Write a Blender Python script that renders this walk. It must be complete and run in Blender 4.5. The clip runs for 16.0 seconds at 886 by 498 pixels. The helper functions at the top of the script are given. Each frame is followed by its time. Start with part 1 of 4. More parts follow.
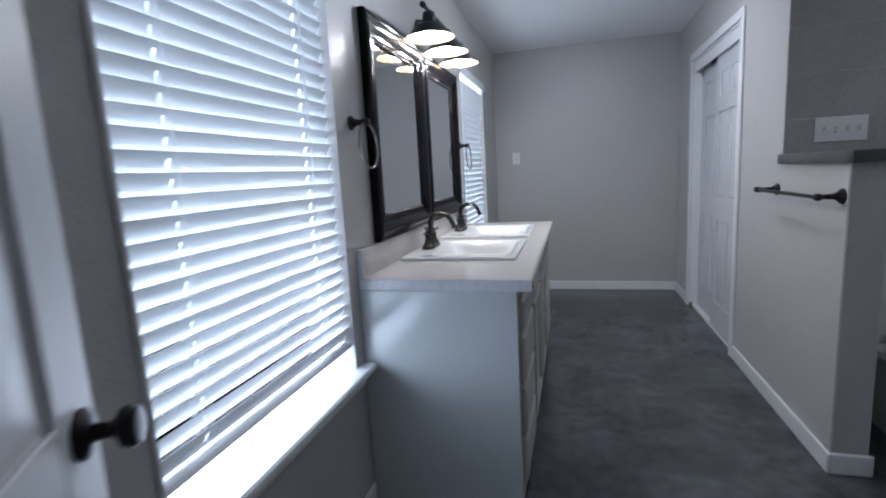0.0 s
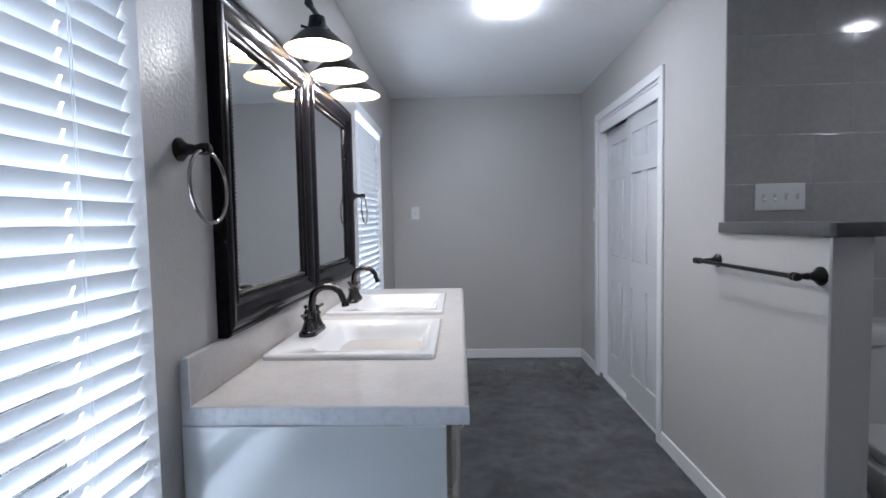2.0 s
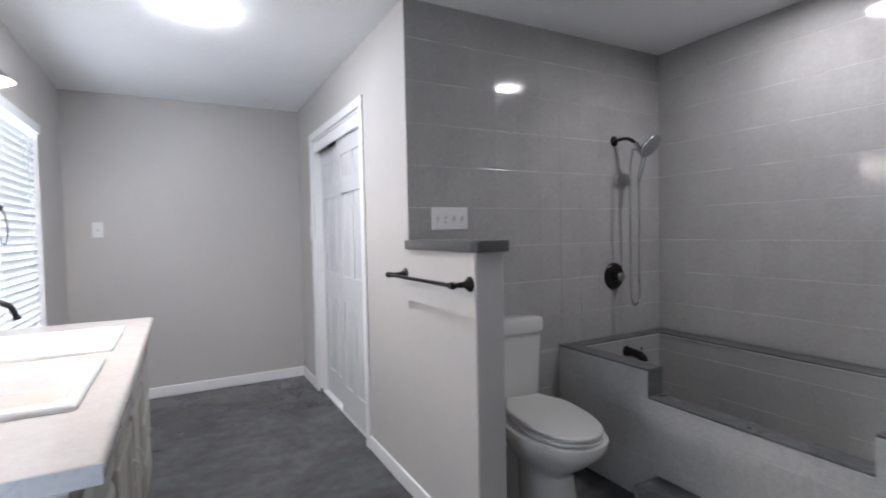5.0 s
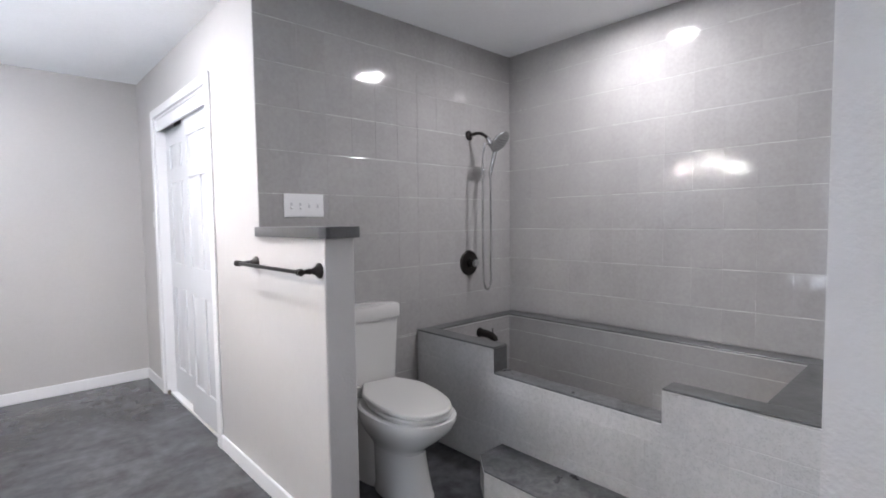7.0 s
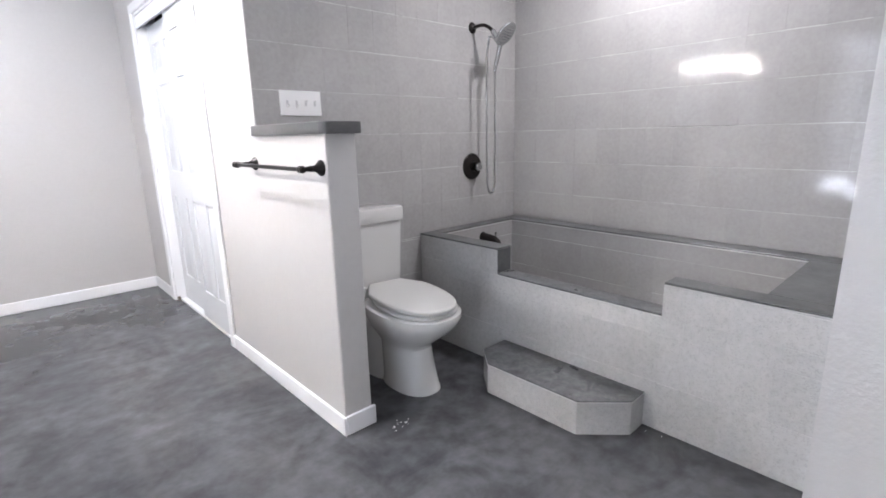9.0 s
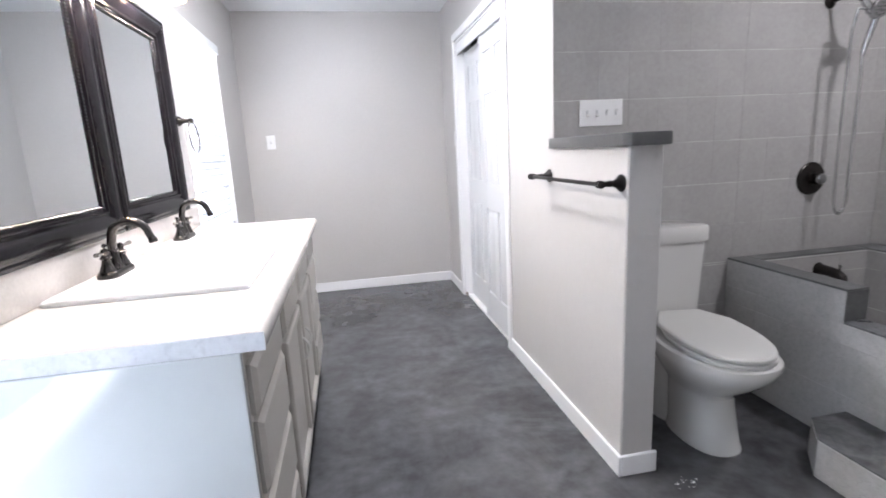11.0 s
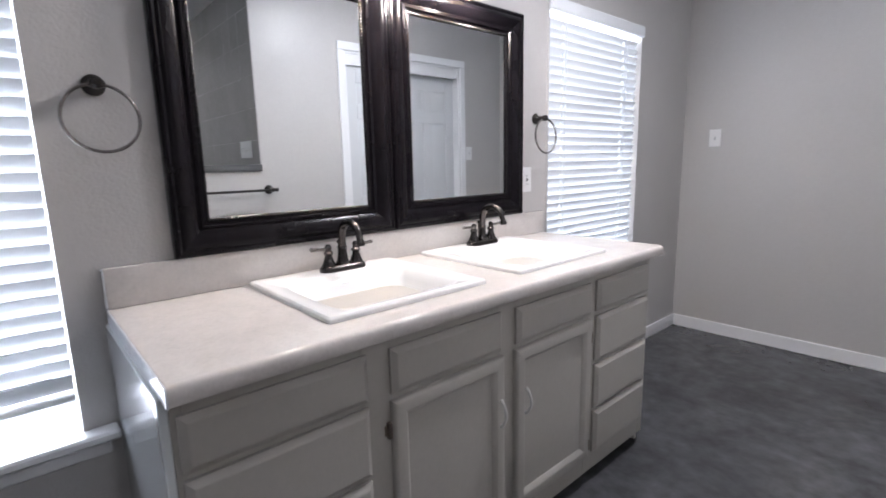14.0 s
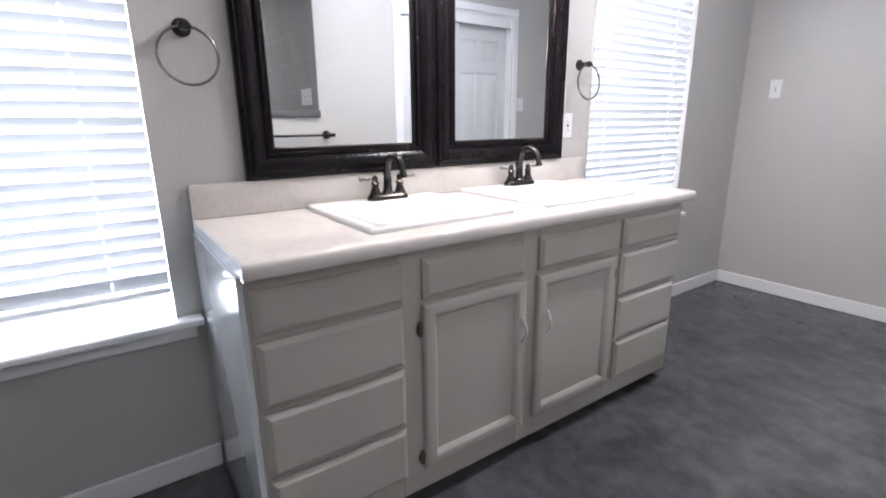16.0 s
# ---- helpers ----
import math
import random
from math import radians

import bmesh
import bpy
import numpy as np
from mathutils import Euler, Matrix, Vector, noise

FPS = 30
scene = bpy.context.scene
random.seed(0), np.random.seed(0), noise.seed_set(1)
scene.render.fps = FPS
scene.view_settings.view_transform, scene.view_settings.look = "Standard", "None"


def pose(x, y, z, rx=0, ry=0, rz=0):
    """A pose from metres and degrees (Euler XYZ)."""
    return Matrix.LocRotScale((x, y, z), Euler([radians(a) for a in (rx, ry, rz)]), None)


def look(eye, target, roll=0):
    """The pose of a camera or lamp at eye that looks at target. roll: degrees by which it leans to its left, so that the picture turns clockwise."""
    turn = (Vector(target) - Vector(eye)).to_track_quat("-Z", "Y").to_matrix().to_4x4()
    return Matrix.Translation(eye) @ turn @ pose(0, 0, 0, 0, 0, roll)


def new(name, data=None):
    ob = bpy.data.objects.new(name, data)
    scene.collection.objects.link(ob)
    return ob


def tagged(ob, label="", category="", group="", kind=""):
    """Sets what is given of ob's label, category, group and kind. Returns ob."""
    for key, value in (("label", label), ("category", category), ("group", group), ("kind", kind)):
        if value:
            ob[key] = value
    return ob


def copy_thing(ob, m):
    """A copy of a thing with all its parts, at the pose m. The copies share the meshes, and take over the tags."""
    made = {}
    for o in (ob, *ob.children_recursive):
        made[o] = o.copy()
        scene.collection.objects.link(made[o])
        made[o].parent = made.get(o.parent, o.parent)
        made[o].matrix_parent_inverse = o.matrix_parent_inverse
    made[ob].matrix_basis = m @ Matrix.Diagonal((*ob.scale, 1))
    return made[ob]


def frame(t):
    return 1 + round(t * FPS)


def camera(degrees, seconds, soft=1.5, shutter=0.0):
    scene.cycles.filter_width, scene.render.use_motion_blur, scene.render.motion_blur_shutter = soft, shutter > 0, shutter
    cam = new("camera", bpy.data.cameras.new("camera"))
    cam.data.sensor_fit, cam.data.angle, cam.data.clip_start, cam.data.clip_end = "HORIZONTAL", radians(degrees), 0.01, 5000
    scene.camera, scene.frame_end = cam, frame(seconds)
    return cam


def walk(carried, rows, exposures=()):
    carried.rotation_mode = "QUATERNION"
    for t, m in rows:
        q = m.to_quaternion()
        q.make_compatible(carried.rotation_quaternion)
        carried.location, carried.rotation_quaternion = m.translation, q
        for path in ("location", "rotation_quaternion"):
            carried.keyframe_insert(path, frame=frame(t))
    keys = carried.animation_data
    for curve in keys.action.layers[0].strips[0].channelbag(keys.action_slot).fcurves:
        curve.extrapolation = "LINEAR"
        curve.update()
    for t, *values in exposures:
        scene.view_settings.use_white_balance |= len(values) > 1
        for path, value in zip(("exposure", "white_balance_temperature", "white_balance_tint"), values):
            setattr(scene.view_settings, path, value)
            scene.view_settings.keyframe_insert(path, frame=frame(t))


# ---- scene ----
cam = camera(84.7, 16.0, soft=1.7, shutter=0.4)
PATH = [
    (0, (0.044, 0.027, 1.255), (-0.476, 1.933, 0.948), -3.2),
    (0.5, (0.041, 0.316, 1.265), (-0.33, 2.27, 1.052), -1.5),
    (1, (0.0, 0.484, 1.285), (-0.258, 2.46, 1.123), -0.7),
    (1.5, (-0.062, 0.588, 1.286), (-0.156, 2.582, 1.156), -1.4),
    (2, (-0.108, 0.614, 1.282), (-0.178, 2.61, 1.168), -1.1),
    (2.5, (-0.121, 0.615, 1.281), (-0.145, 2.611, 1.168), -1.1),
    (3, (-0.111, 0.623, 1.279), (-0.035, 2.619, 1.166), -0.7),
    (3.5, (-0.078, 0.622, 1.282), (0.18, 2.603, 1.18), -1.1),
    (4, (-0.037, 0.612, 1.287), (0.453, 2.549, 1.198), -1.1),
    (4.5, (0.002, 0.599, 1.29), (0.706, 2.47, 1.208), -1.2),
    (5, (0.045, 0.573, 1.291), (0.992, 2.333, 1.221), -1.2),
    (5.2, (0.058, 0.559, 1.295), (1.087, 2.272, 1.229), -1.2),
    (7.3, (0.112, 0.485, 1.256), (1.496, 1.921, 1.093), -1.0),
    (7.5, (0.105, 0.497, 1.244), (1.483, 1.926, 0.993), -1.4),
    (8, (0.107, 0.508, 1.208), (1.466, 1.907, 0.767), -1.2),
    (8.5, (0.11, 0.512, 1.199), (1.46, 1.907, 0.716), -1.1),
    (9, (0.108, 0.517, 1.2), (1.424, 1.952, 0.742), -1.3),
    (9.5, (0.105, 0.532, 1.211), (1.349, 2.038, 0.777), -1.6),
    (10, (0.08, 0.573, 1.211), (1.037, 2.28, 0.8), -1.5),
    (10.2, (0.058, 0.569, 1.226), (0.852, 2.355, 0.810), -1.5),
    (12.3, (0.419, 1.016, 1.232), (0.135, 2.964, 0.872), -3.4),
    (12.5, (0.502, 1.096, 1.232), (0.030, 3.012, 0.900), -2.7),
    (13, (0.651, 1.298, 1.240), (-0.336, 3.003, 0.894), -1.6),
    (13.5, (0.676, 1.452, 1.245), (-0.618, 2.942, 0.922), -0.2),
    (14, (0.778, 1.481, 1.247), (-0.698, 2.784, 0.893), -1.3),
    (14.5, (0.905, 1.443, 1.222), (-0.672, 2.609, 0.828), -0.3),
    (15, (0.977, 1.418, 1.193), (-0.604, 2.54, 0.699), -0.3),
    (15.5, (0.981, 1.404, 1.161), (-0.586, 2.493, 0.561), -0.2),
    (16, (0.965, 1.414, 1.184), (-0.62, 2.52, 0.672), -0.5),
]
EXPOSURES = [(0, -0.50, 5600, 11), (0.5, -0.66, 5600, 11), (1, -0.60, 5600, 12), (2, -0.28, 5750, 12), (3.5, -0.06, 5950, 12), (5, 0.36, 6150, 14), (7.5, 1.10, 6200, 15), (8, 1.15, 6200, 15), (9, 1.46, 6200, 15), (10, 1.42, 6200, 15), (12.5, 0.62, 6200, 15), (13.3, 0.34, 6200, 15), (14, 0.16, 6200, 16), (15.5, 0.36, 6250, 16), (16, 0.60, 6250, 16)]
WATTS_NEAR, WATTS_FAR, BULB, DOME, DISC, HALL_FILL = 41.0, 24.0, 340.0, 410.0, 178.0, 100.0
SLAT_TILT, ENTRY_SWING = -66.0, 33.5
walk(cam, [(t, look(eye, target, roll)) for t, eye, target, roll in PATH], EXPOSURES)

# ---- plan of the place, metres ----
XW, XE, YN, H = -0.72, 1.008, 5.10, 2.405      # window wall, closet wall, far wall, ceiling
YT, XB, YA = 2.715, 2.813, 0.628               # tiled wall, tub's back wall, alcove end wall
YS = -0.115                                    # entry wall

# ---- world and large lights ----
world = bpy.data.worlds.new("sky")
scene.world = world
world.use_nodes = True
wn = world.node_tree.nodes
sky = wn.new("ShaderNodeTexSky")
sky.sky_type, sky.sun_disc = "NISHITA", False
sky.sun_elevation, sky.sun_rotation = radians(40), radians(100)
world.node_tree.links.new(sky.outputs[0], wn["Background"].inputs[0])
wn["Background"].inputs[1].default_value = 0.1
sun = new("sun", bpy.data.lights.new("sun", "SUN"))
sun.data.energy, sun.data.angle, sun.data.color = 1.0, radians(12), (1.0, 0.97, 0.92)
sun.matrix_world = look((10, 2, 9), (0, 2, 0))


def window_lamp(y0, y1, z0, z1, watts):
    ob = new("window_daylight", bpy.data.lights.new("window_daylight", "AREA"))
    ob.data.shape, ob.data.size, ob.data.size_y = "RECTANGLE", y1 - y0, z1 - z0
    ob.data.energy, ob.data.color = watts, (0.86, 0.93, 1.0)
    ob.matrix_world = look((XW - 0.135, (y0 + y1) / 2, (z0 + z1) / 2), (XW + 1, (y0 + y1) / 2, (z0 + z1) / 2))
    return ob


W1 = (0.69, 1.555, 0.577, 2.02)
W2 = (3.50, 4.43, 0.60, 2.02)
window_lamp(*W1, WATTS_NEAR)
window_lamp(*W2, WATTS_FAR)


# ---- materials ----
def material(name, color, rough=0.5, metal=0.0, vary=0.0, vary_scale=3.0, grain=0.0, grain_scale=60.0, bump=0.0, bump_scale=200.0,
             rough_vary=0.0, coat=0.0, color2=None, random_piece=0.0, spec=0.5, distort=0.0, smear=None, swell=0.0, swell_scale=9.0, pits=0.0, pits_scale=140.0, coat_rough=0.03):
    m = bpy.data.materials.new(name)
    m.use_nodes = True
    n, l = m.node_tree.nodes, m.node_tree.links
    b = n["Principled BSDF"]
    b.inputs["Roughness"].default_value, b.inputs["Metallic"].default_value = rough, metal
    b.inputs["Coat Weight"].default_value, b.inputs["Coat Roughness"].default_value = coat, coat_rough
    b.inputs["Specular IOR Level"].default_value = spec
    b.inputs["Base Color"].default_value = (*color, 1)
    co = n.new("ShaderNodeTexCoord")
    geo = n.new("ShaderNodeNewGeometry")

    def noise_tex(scale, detail=4.0, rough_=0.55):
        t = n.new("ShaderNodeTexNoise")
        t.inputs["Scale"].default_value, t.inputs["Detail"].default_value, t.inputs["Roughness"].default_value = scale, detail, rough_
        l.new(geo.outputs["Position"], t.inputs["Vector"])
        return t

    col = None
    if vary or grain or color2:
        big = noise_tex(vary_scale, 8.0, 0.62)
        big.inputs["Distortion"].default_value = distort
        if smear:
            mp = n.new("ShaderNodeMapping")
            mp.inputs["Rotation"].default_value = (0, 0, radians(smear[0]))
            mp.inputs["Scale"].default_value = (1.0, smear[1], 1.0)
            l.new(geo.outputs["Position"], mp.inputs["Vector"])
            l.new(mp.outputs["Vector"], big.inputs["Vector"])
        ramp = n.new("ShaderNodeValToRGB")
        ramp.color_ramp.elements[0].position, ramp.color_ramp.elements[1].position = 0.3, 0.7
        c2 = color2 or tuple(c * (1 + vary) for c in color)
        ramp.color_ramp.elements[0].color = (*(color if color2 else [c * (1 - vary) for c in color]), 1)
        ramp.color_ramp.elements[1].color = (*c2, 1)
        l.new(big.outputs["Fac"], ramp.inputs["Fac"])
        col = ramp.outputs["Color"]
        if grain:
            fine = noise_tex(grain_scale, 3.0)
            mr = n.new("ShaderNodeMapRange")
            mr.inputs["From Min"].default_value, mr.inputs["From Max"].default_value = 0.3, 0.7
            mr.inputs["To Min"].default_value, mr.inputs["To Max"].default_value = 1 - grain, 1 + grain
            l.new(fine.outputs["Fac"], mr.inputs["Value"])
            mul = n.new("ShaderNodeVectorMath")
            mul.operation = "SCALE"
            l.new(col, mul.inputs[0])
            l.new(mr.outputs["Result"], mul.inputs["Scale"])
            col = mul.outputs[0]
    if pits:
        speck = noise_tex(pits_scale, 2.0, 0.7)
        mr = n.new("ShaderNodeMapRange")
        mr.inputs["From Min"].default_value, mr.inputs["From Max"].default_value = 0.36, 0.46
        mr.inputs["To Min"].default_value, mr.inputs["To Max"].default_value = 1 - pits, 1.0
        l.new(speck.outputs["Fac"], mr.inputs["Value"])
        mul = n.new("ShaderNodeVectorMath")
        mul.operation = "SCALE"
        l.new(col, mul.inputs[0])
        l.new(mr.outputs["Result"], mul.inputs["Scale"])
        col = mul.outputs[0]
    if random_piece:
        info = n.new("ShaderNodeObjectInfo")
        mr = n.new("ShaderNodeMapRange")
        mr.inputs["To Min"].default_value, mr.inputs["To Max"].default_value = 1 - random_piece, 1 + random_piece
        l.new(info.outputs["Random"], mr.inputs["Value"])
        mul = n.new("ShaderNodeVectorMath")
        mul.operation = "SCALE"
        if col:
            l.new(col, mul.inputs[0])
        else:
            mul.inputs[0].default_value = color
        l.new(mr.outputs["Result"], mul.inputs["Scale"])
        col = mul.outputs[0]
    if col:
        l.new(col, b.inputs["Base Color"])
    if rough_vary:
        t = noise_tex(7.0, 5.0)
        mr = n.new("ShaderNodeMapRange")
        mr.inputs["From Min"].default_value, mr.inputs["From Max"].default_value = 0.3, 0.7
        mr.inputs["To Min"].default_value, mr.inputs["To Max"].default_value = max(0.02, rough - rough_vary), rough + rough_vary
        l.new(t.outputs["Fac"], mr.inputs["Value"])
        l.new(mr.outputs["Result"], b.inputs["Roughness"])
    if bump:
        t = noise_tex(bump_scale, 3.0)
        bp = n.new("ShaderNodeBump")
        bp.inputs["Strength"].default_value, bp.inputs["Distance"].default_value = min(1.0, bump), 0.002
        l.new(t.outputs["Fac"], bp.inputs["Height"])
        l.new(bp.outputs["Normal"], b.inputs["Normal"])
        if swell:
            wave = noise_tex(swell_scale, 2.0)
            low = n.new("ShaderNodeBump")
            low.inputs["Strength"].default_value, low.inputs["Distance"].default_value = min(1.0, swell), 0.004
            l.new(wave.outputs["Fac"], low.inputs["Height"])
            l.new(low.outputs["Normal"], bp.inputs["Normal"])
    return m


def emitter(name, color, strength):
    m = bpy.data.materials.new(name)
    m.use_nodes = True
    b = m.node_tree.nodes["Principled BSDF"]
    b.inputs["Base Color"].default_value = (0.8, 0.8, 0.8, 1)
    b.inputs["Emission Color"].default_value, b.inputs["Emission Strength"].default_value = (*color, 1), strength
    return m


def glass_material():
    m = bpy.data.materials.new("window_glass")
    m.use_nodes = True
    b = m.node_tree.nodes["Principled BSDF"]
    b.inputs["Transmission Weight"].default_value, b.inputs["Roughness"].default_value = 1.0, 0.0
    b.inputs["Base Color"].default_value = (1, 1, 1, 1)
    return m


M = {
    "paint": material("greige_wall_paint", (0.50, 0.485, 0.475), 0.33, vary=0.02, vary_scale=1.5, grain=0.015, grain_scale=40, bump=0.75, bump_scale=110, spec=0.45, swell=0.25, swell_scale=12),
    "ceiling": material("white_ceiling_paint", (0.86, 0.87, 0.88), 0.42, vary=0.015, grain=0.02, bump=1.0, bump_scale=85),
    "trim": material("white_trim_paint", (0.80, 0.80, 0.81), 0.3, vary=0.015, bump=0.06, bump_scale=90),
    "door": material("white_door_paint", (0.61, 0.62, 0.635), 0.33, vary=0.012, bump=0.12, bump_scale=260),
    "floor": material("stained_concrete", (0.046, 0.047, 0.051), 0.19, vary_scale=2.8, color2=(0.104, 0.106, 0.113), grain=0.2, grain_scale=14, distort=0.7, spec=0.36, smear=(35, 1.25)),
    "tile": material("painted_gray_tile", (0.365, 0.357, 0.35), 0.088, vary=0.06, vary_scale=3.5, grain=0.05, grain_scale=60, bump=0.035, bump_scale=210, rough_vary=0.03, random_piece=0.025, swell=0.06, swell_scale=10),
    "grout": material("painted_grout", (0.38, 0.37, 0.365), 0.4, vary=0.08, bump=0.3),
    # Painted grout, paled further to stand in for glints along the level joints.
    "joint": material("painted_joint_with_glints", (0.40, 0.39, 0.385), 0.25, vary_scale=3, color2=(0.72, 0.71, 0.705), grain=0.1, grain_scale=60, bump=0.3),
    "grout_light": material("pale_chipped_edge", (0.55, 0.545, 0.54), 0.3, vary=0.15, vary_scale=30, bump=0.3),
    "tub_face": material("speckled_gray_tile", (0.50, 0.495, 0.49), 0.15, vary=0.07, vary_scale=3, grain=0.06, grain_scale=45, bump=0.2, bump_scale=120, random_piece=0.03, swell=0.08, swell_scale=14, pits=0.15, pits_scale=150),
    "epoxy": material("dark_gray_epoxy", (0.070, 0.073, 0.073), 0.34, vary_scale=6, color2=(0.118, 0.121, 0.122), grain=0.16, grain_scale=45, rough_vary=0.06, bump=0.25, bump_scale=60),
    "worn_epoxy": material("worn_dark_gray_epoxy", (0.045, 0.047, 0.050), 0.33, vary_scale=11, distort=1.2, color2=(0.150, 0.153, 0.157), grain=0.22, grain_scale=38, rough_vary=0.08, bump=0.35, bump_scale=60),
    "ledge": material("dark_gray_ledge_paint", (0.082, 0.082, 0.083), 0.28, vary=0.15, grain=0.08, bump=0.2),
    "counter": material("beige_laminate", (0.62, 0.585, 0.56), 0.075, vary=0.06, vary_scale=10, distort=1.0, grain=0.035, grain_scale=110, bump=0.03, bump_scale=120, pits=0.04, pits_scale=75),
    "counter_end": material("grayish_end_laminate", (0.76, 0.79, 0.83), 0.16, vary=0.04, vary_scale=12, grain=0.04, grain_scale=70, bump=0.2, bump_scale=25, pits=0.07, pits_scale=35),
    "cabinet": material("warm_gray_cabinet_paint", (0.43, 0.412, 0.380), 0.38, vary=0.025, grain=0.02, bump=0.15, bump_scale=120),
    # Near end panel: colour raised and cooled to hold the blind's light on it.
    "cab_end": material("window_lit_panel_paint", (0.71, 0.75, 0.77), 0.2, coat=1.0, coat_rough=0.10, vary=0.03, bump=0.2, bump_scale=14),
    "porcelain": material("white_porcelain", (0.86, 0.86, 0.855), 0.08, vary=0.008, coat=0.4),
    "toilet": material("white_vitreous_china", (0.66, 0.655, 0.64), 0.1, vary=0.008, coat=0.4),
    "seat": material("off_white_plastic", (0.60, 0.595, 0.575), 0.28, vary=0.01),
    "bronze": material("oil_rubbed_bronze", (0.022, 0.019, 0.018), 0.28, metal=0.7, vary=0.2, vary_scale=20, grain=0.1),
    "ring": material("brushed_bronze_ring", (0.24, 0.22, 0.21), 0.2, metal=0.95, vary=0.25, vary_scale=25),
    "faucet": material("brushed_dark_bronze", (0.070, 0.064, 0.062), 0.22, metal=0.95, vary=0.25, vary_scale=25),
    "iron": material("dark_shade_metal", (0.035, 0.045, 0.05), 0.4, metal=0.5, vary=0.2, vary_scale=15),
    "shade_in": material("cream_shade_enamel", (0.42, 0.31, 0.18), 0.4, vary=0.02),
    "frame": material("espresso_frame", (0.0055, 0.0045, 0.006), 0.21, vary=0.3, vary_scale=12, bump=0.05, bump_scale=60, spec=0.16),
    "bead": material("pewter_bead", (0.055, 0.052, 0.054), 0.25, metal=0.8, vary=0.15),
    "mirror": material("silvered_mirror", (0.86, 0.89, 0.90), 0.0, metal=1.0),
    "chrome": material("chrome", (0.50, 0.51, 0.52), 0.12, metal=1.0, vary=0.05),
    "plastic": material("white_switch_plastic", (0.76, 0.76, 0.76), 0.35, vary=0.01),
    "dark": material("dark_slots_and_toe_shade", (0.03, 0.03, 0.03), 0.6, vary=0.05),
    "slat": material("white_blind_slat", (0.80, 0.82, 0.84), 0.42, vary=0.01, bump=0.05),
    "tape": material("white_ladder_cord", (0.82, 0.83, 0.84), 0.8, vary=0.02),
    "vinyl": material("white_vinyl_sash", (0.70, 0.72, 0.74), 0.4, vary=0.02),
    "hinge": material("worn_brass_hinge", (0.22, 0.185, 0.16), 0.35, metal=0.9, vary=0.2, vary_scale=60),
    "track": material("aluminium_track", (0.55, 0.55, 0.56), 0.35, metal=0.9, vary=0.05),
    "closet_dark": material("closet_interior_paint", (0.4, 0.39, 0.38), 0.7, vary=0.03),
    "hall": material("hall_paint", (0.5, 0.49, 0.48), 0.6, vary=0.03),
    "bulb": emitter("lit_bulb", (1.0, 0.94, 0.86), BULB),
    "dome": emitter("lit_dome_glass", (0.98, 0.98, 0.98), DOME),
    "hall_fill_dome": emitter("added_hall_fill_glass", (0.90, 0.95, 1.0), HALL_FILL),
    "disc": emitter("lit_led_disc", (1.0, 0.97, 0.95), DISC),
    "glass": glass_material(),
}



def let_through(m, share):
    """Lets part of the light through a thin pale thing."""
    n, l = m.node_tree.nodes, m.node_tree.links
    tr, mix = n.new("ShaderNodeBsdfTranslucent"), n.new("ShaderNodeMixShader")
    tr.inputs["Color"].default_value = (0.9, 0.92, 0.94, 1)
    mix.inputs["Fac"].default_value = share
    l.new(n["Principled BSDF"].outputs[0], mix.inputs[1])
    l.new(tr.outputs[0], mix.inputs[2])
    l.new(mix.outputs[0], n["Material Output"].inputs["Surface"])


let_through(M["tape"], 0.75)

# ---- building helpers ----
ORIGIN = {}


def box(bm, x0, x1, y0, y1, z0, z1, bevel=0.0, segments=1):
    m = Matrix.Translation(((x0 + x1) / 2, (y0 + y1) / 2, (z0 + z1) / 2)) @ Matrix.Diagonal((abs(x1 - x0), abs(y1 - y0), abs(z1 - z0), 1))
    made = bmesh.ops.create_cube(bm, size=1, matrix=m)["verts"]
    if bevel:
        edges = list({e for v in made for e in v.link_edges})
        bmesh.ops.bevel(bm, geom=edges, offset=bevel, segments=segments, affect="EDGES", profile=0.5)
    return bm


def boxes(*rows, bevel=0.0):
    bm = bmesh.new()
    for r in rows:
        box(bm, *r, bevel=bevel)
    return bm


def lathe(profile, segments=24, m=None, bm=None, closed=True):
    """Turns (radius, height) pairs round z."""
    bm = bm or bmesh.new()
    m = m or Matrix()
    rings = []
    for r, z in profile:
        if r < 1e-6:
            rings.append([bm.verts.new(m @ Vector((0, 0, z)))])
        else:
            rings.append([bm.verts.new(m @ Vector((r * math.cos(a), r * math.sin(a), z))) for a in (2 * math.pi * i / segments for i in range(segments))])
    for a, b in zip(rings, rings[1:]):
        for i in range(segments):
            j = (i + 1) % segments
            if len(a) == 1 and len(b) > 1:
                bm.faces.new((a[0], b[i], b[j]))
            elif len(b) == 1 and len(a) > 1:
                bm.faces.new((a[i], a[j], b[0]))
            elif len(a) > 1:
                bm.faces.new((a[i], a[j], b[j], b[i]))
    bmesh.ops.recalc_face_normals(bm, faces=bm.faces)
    return bm


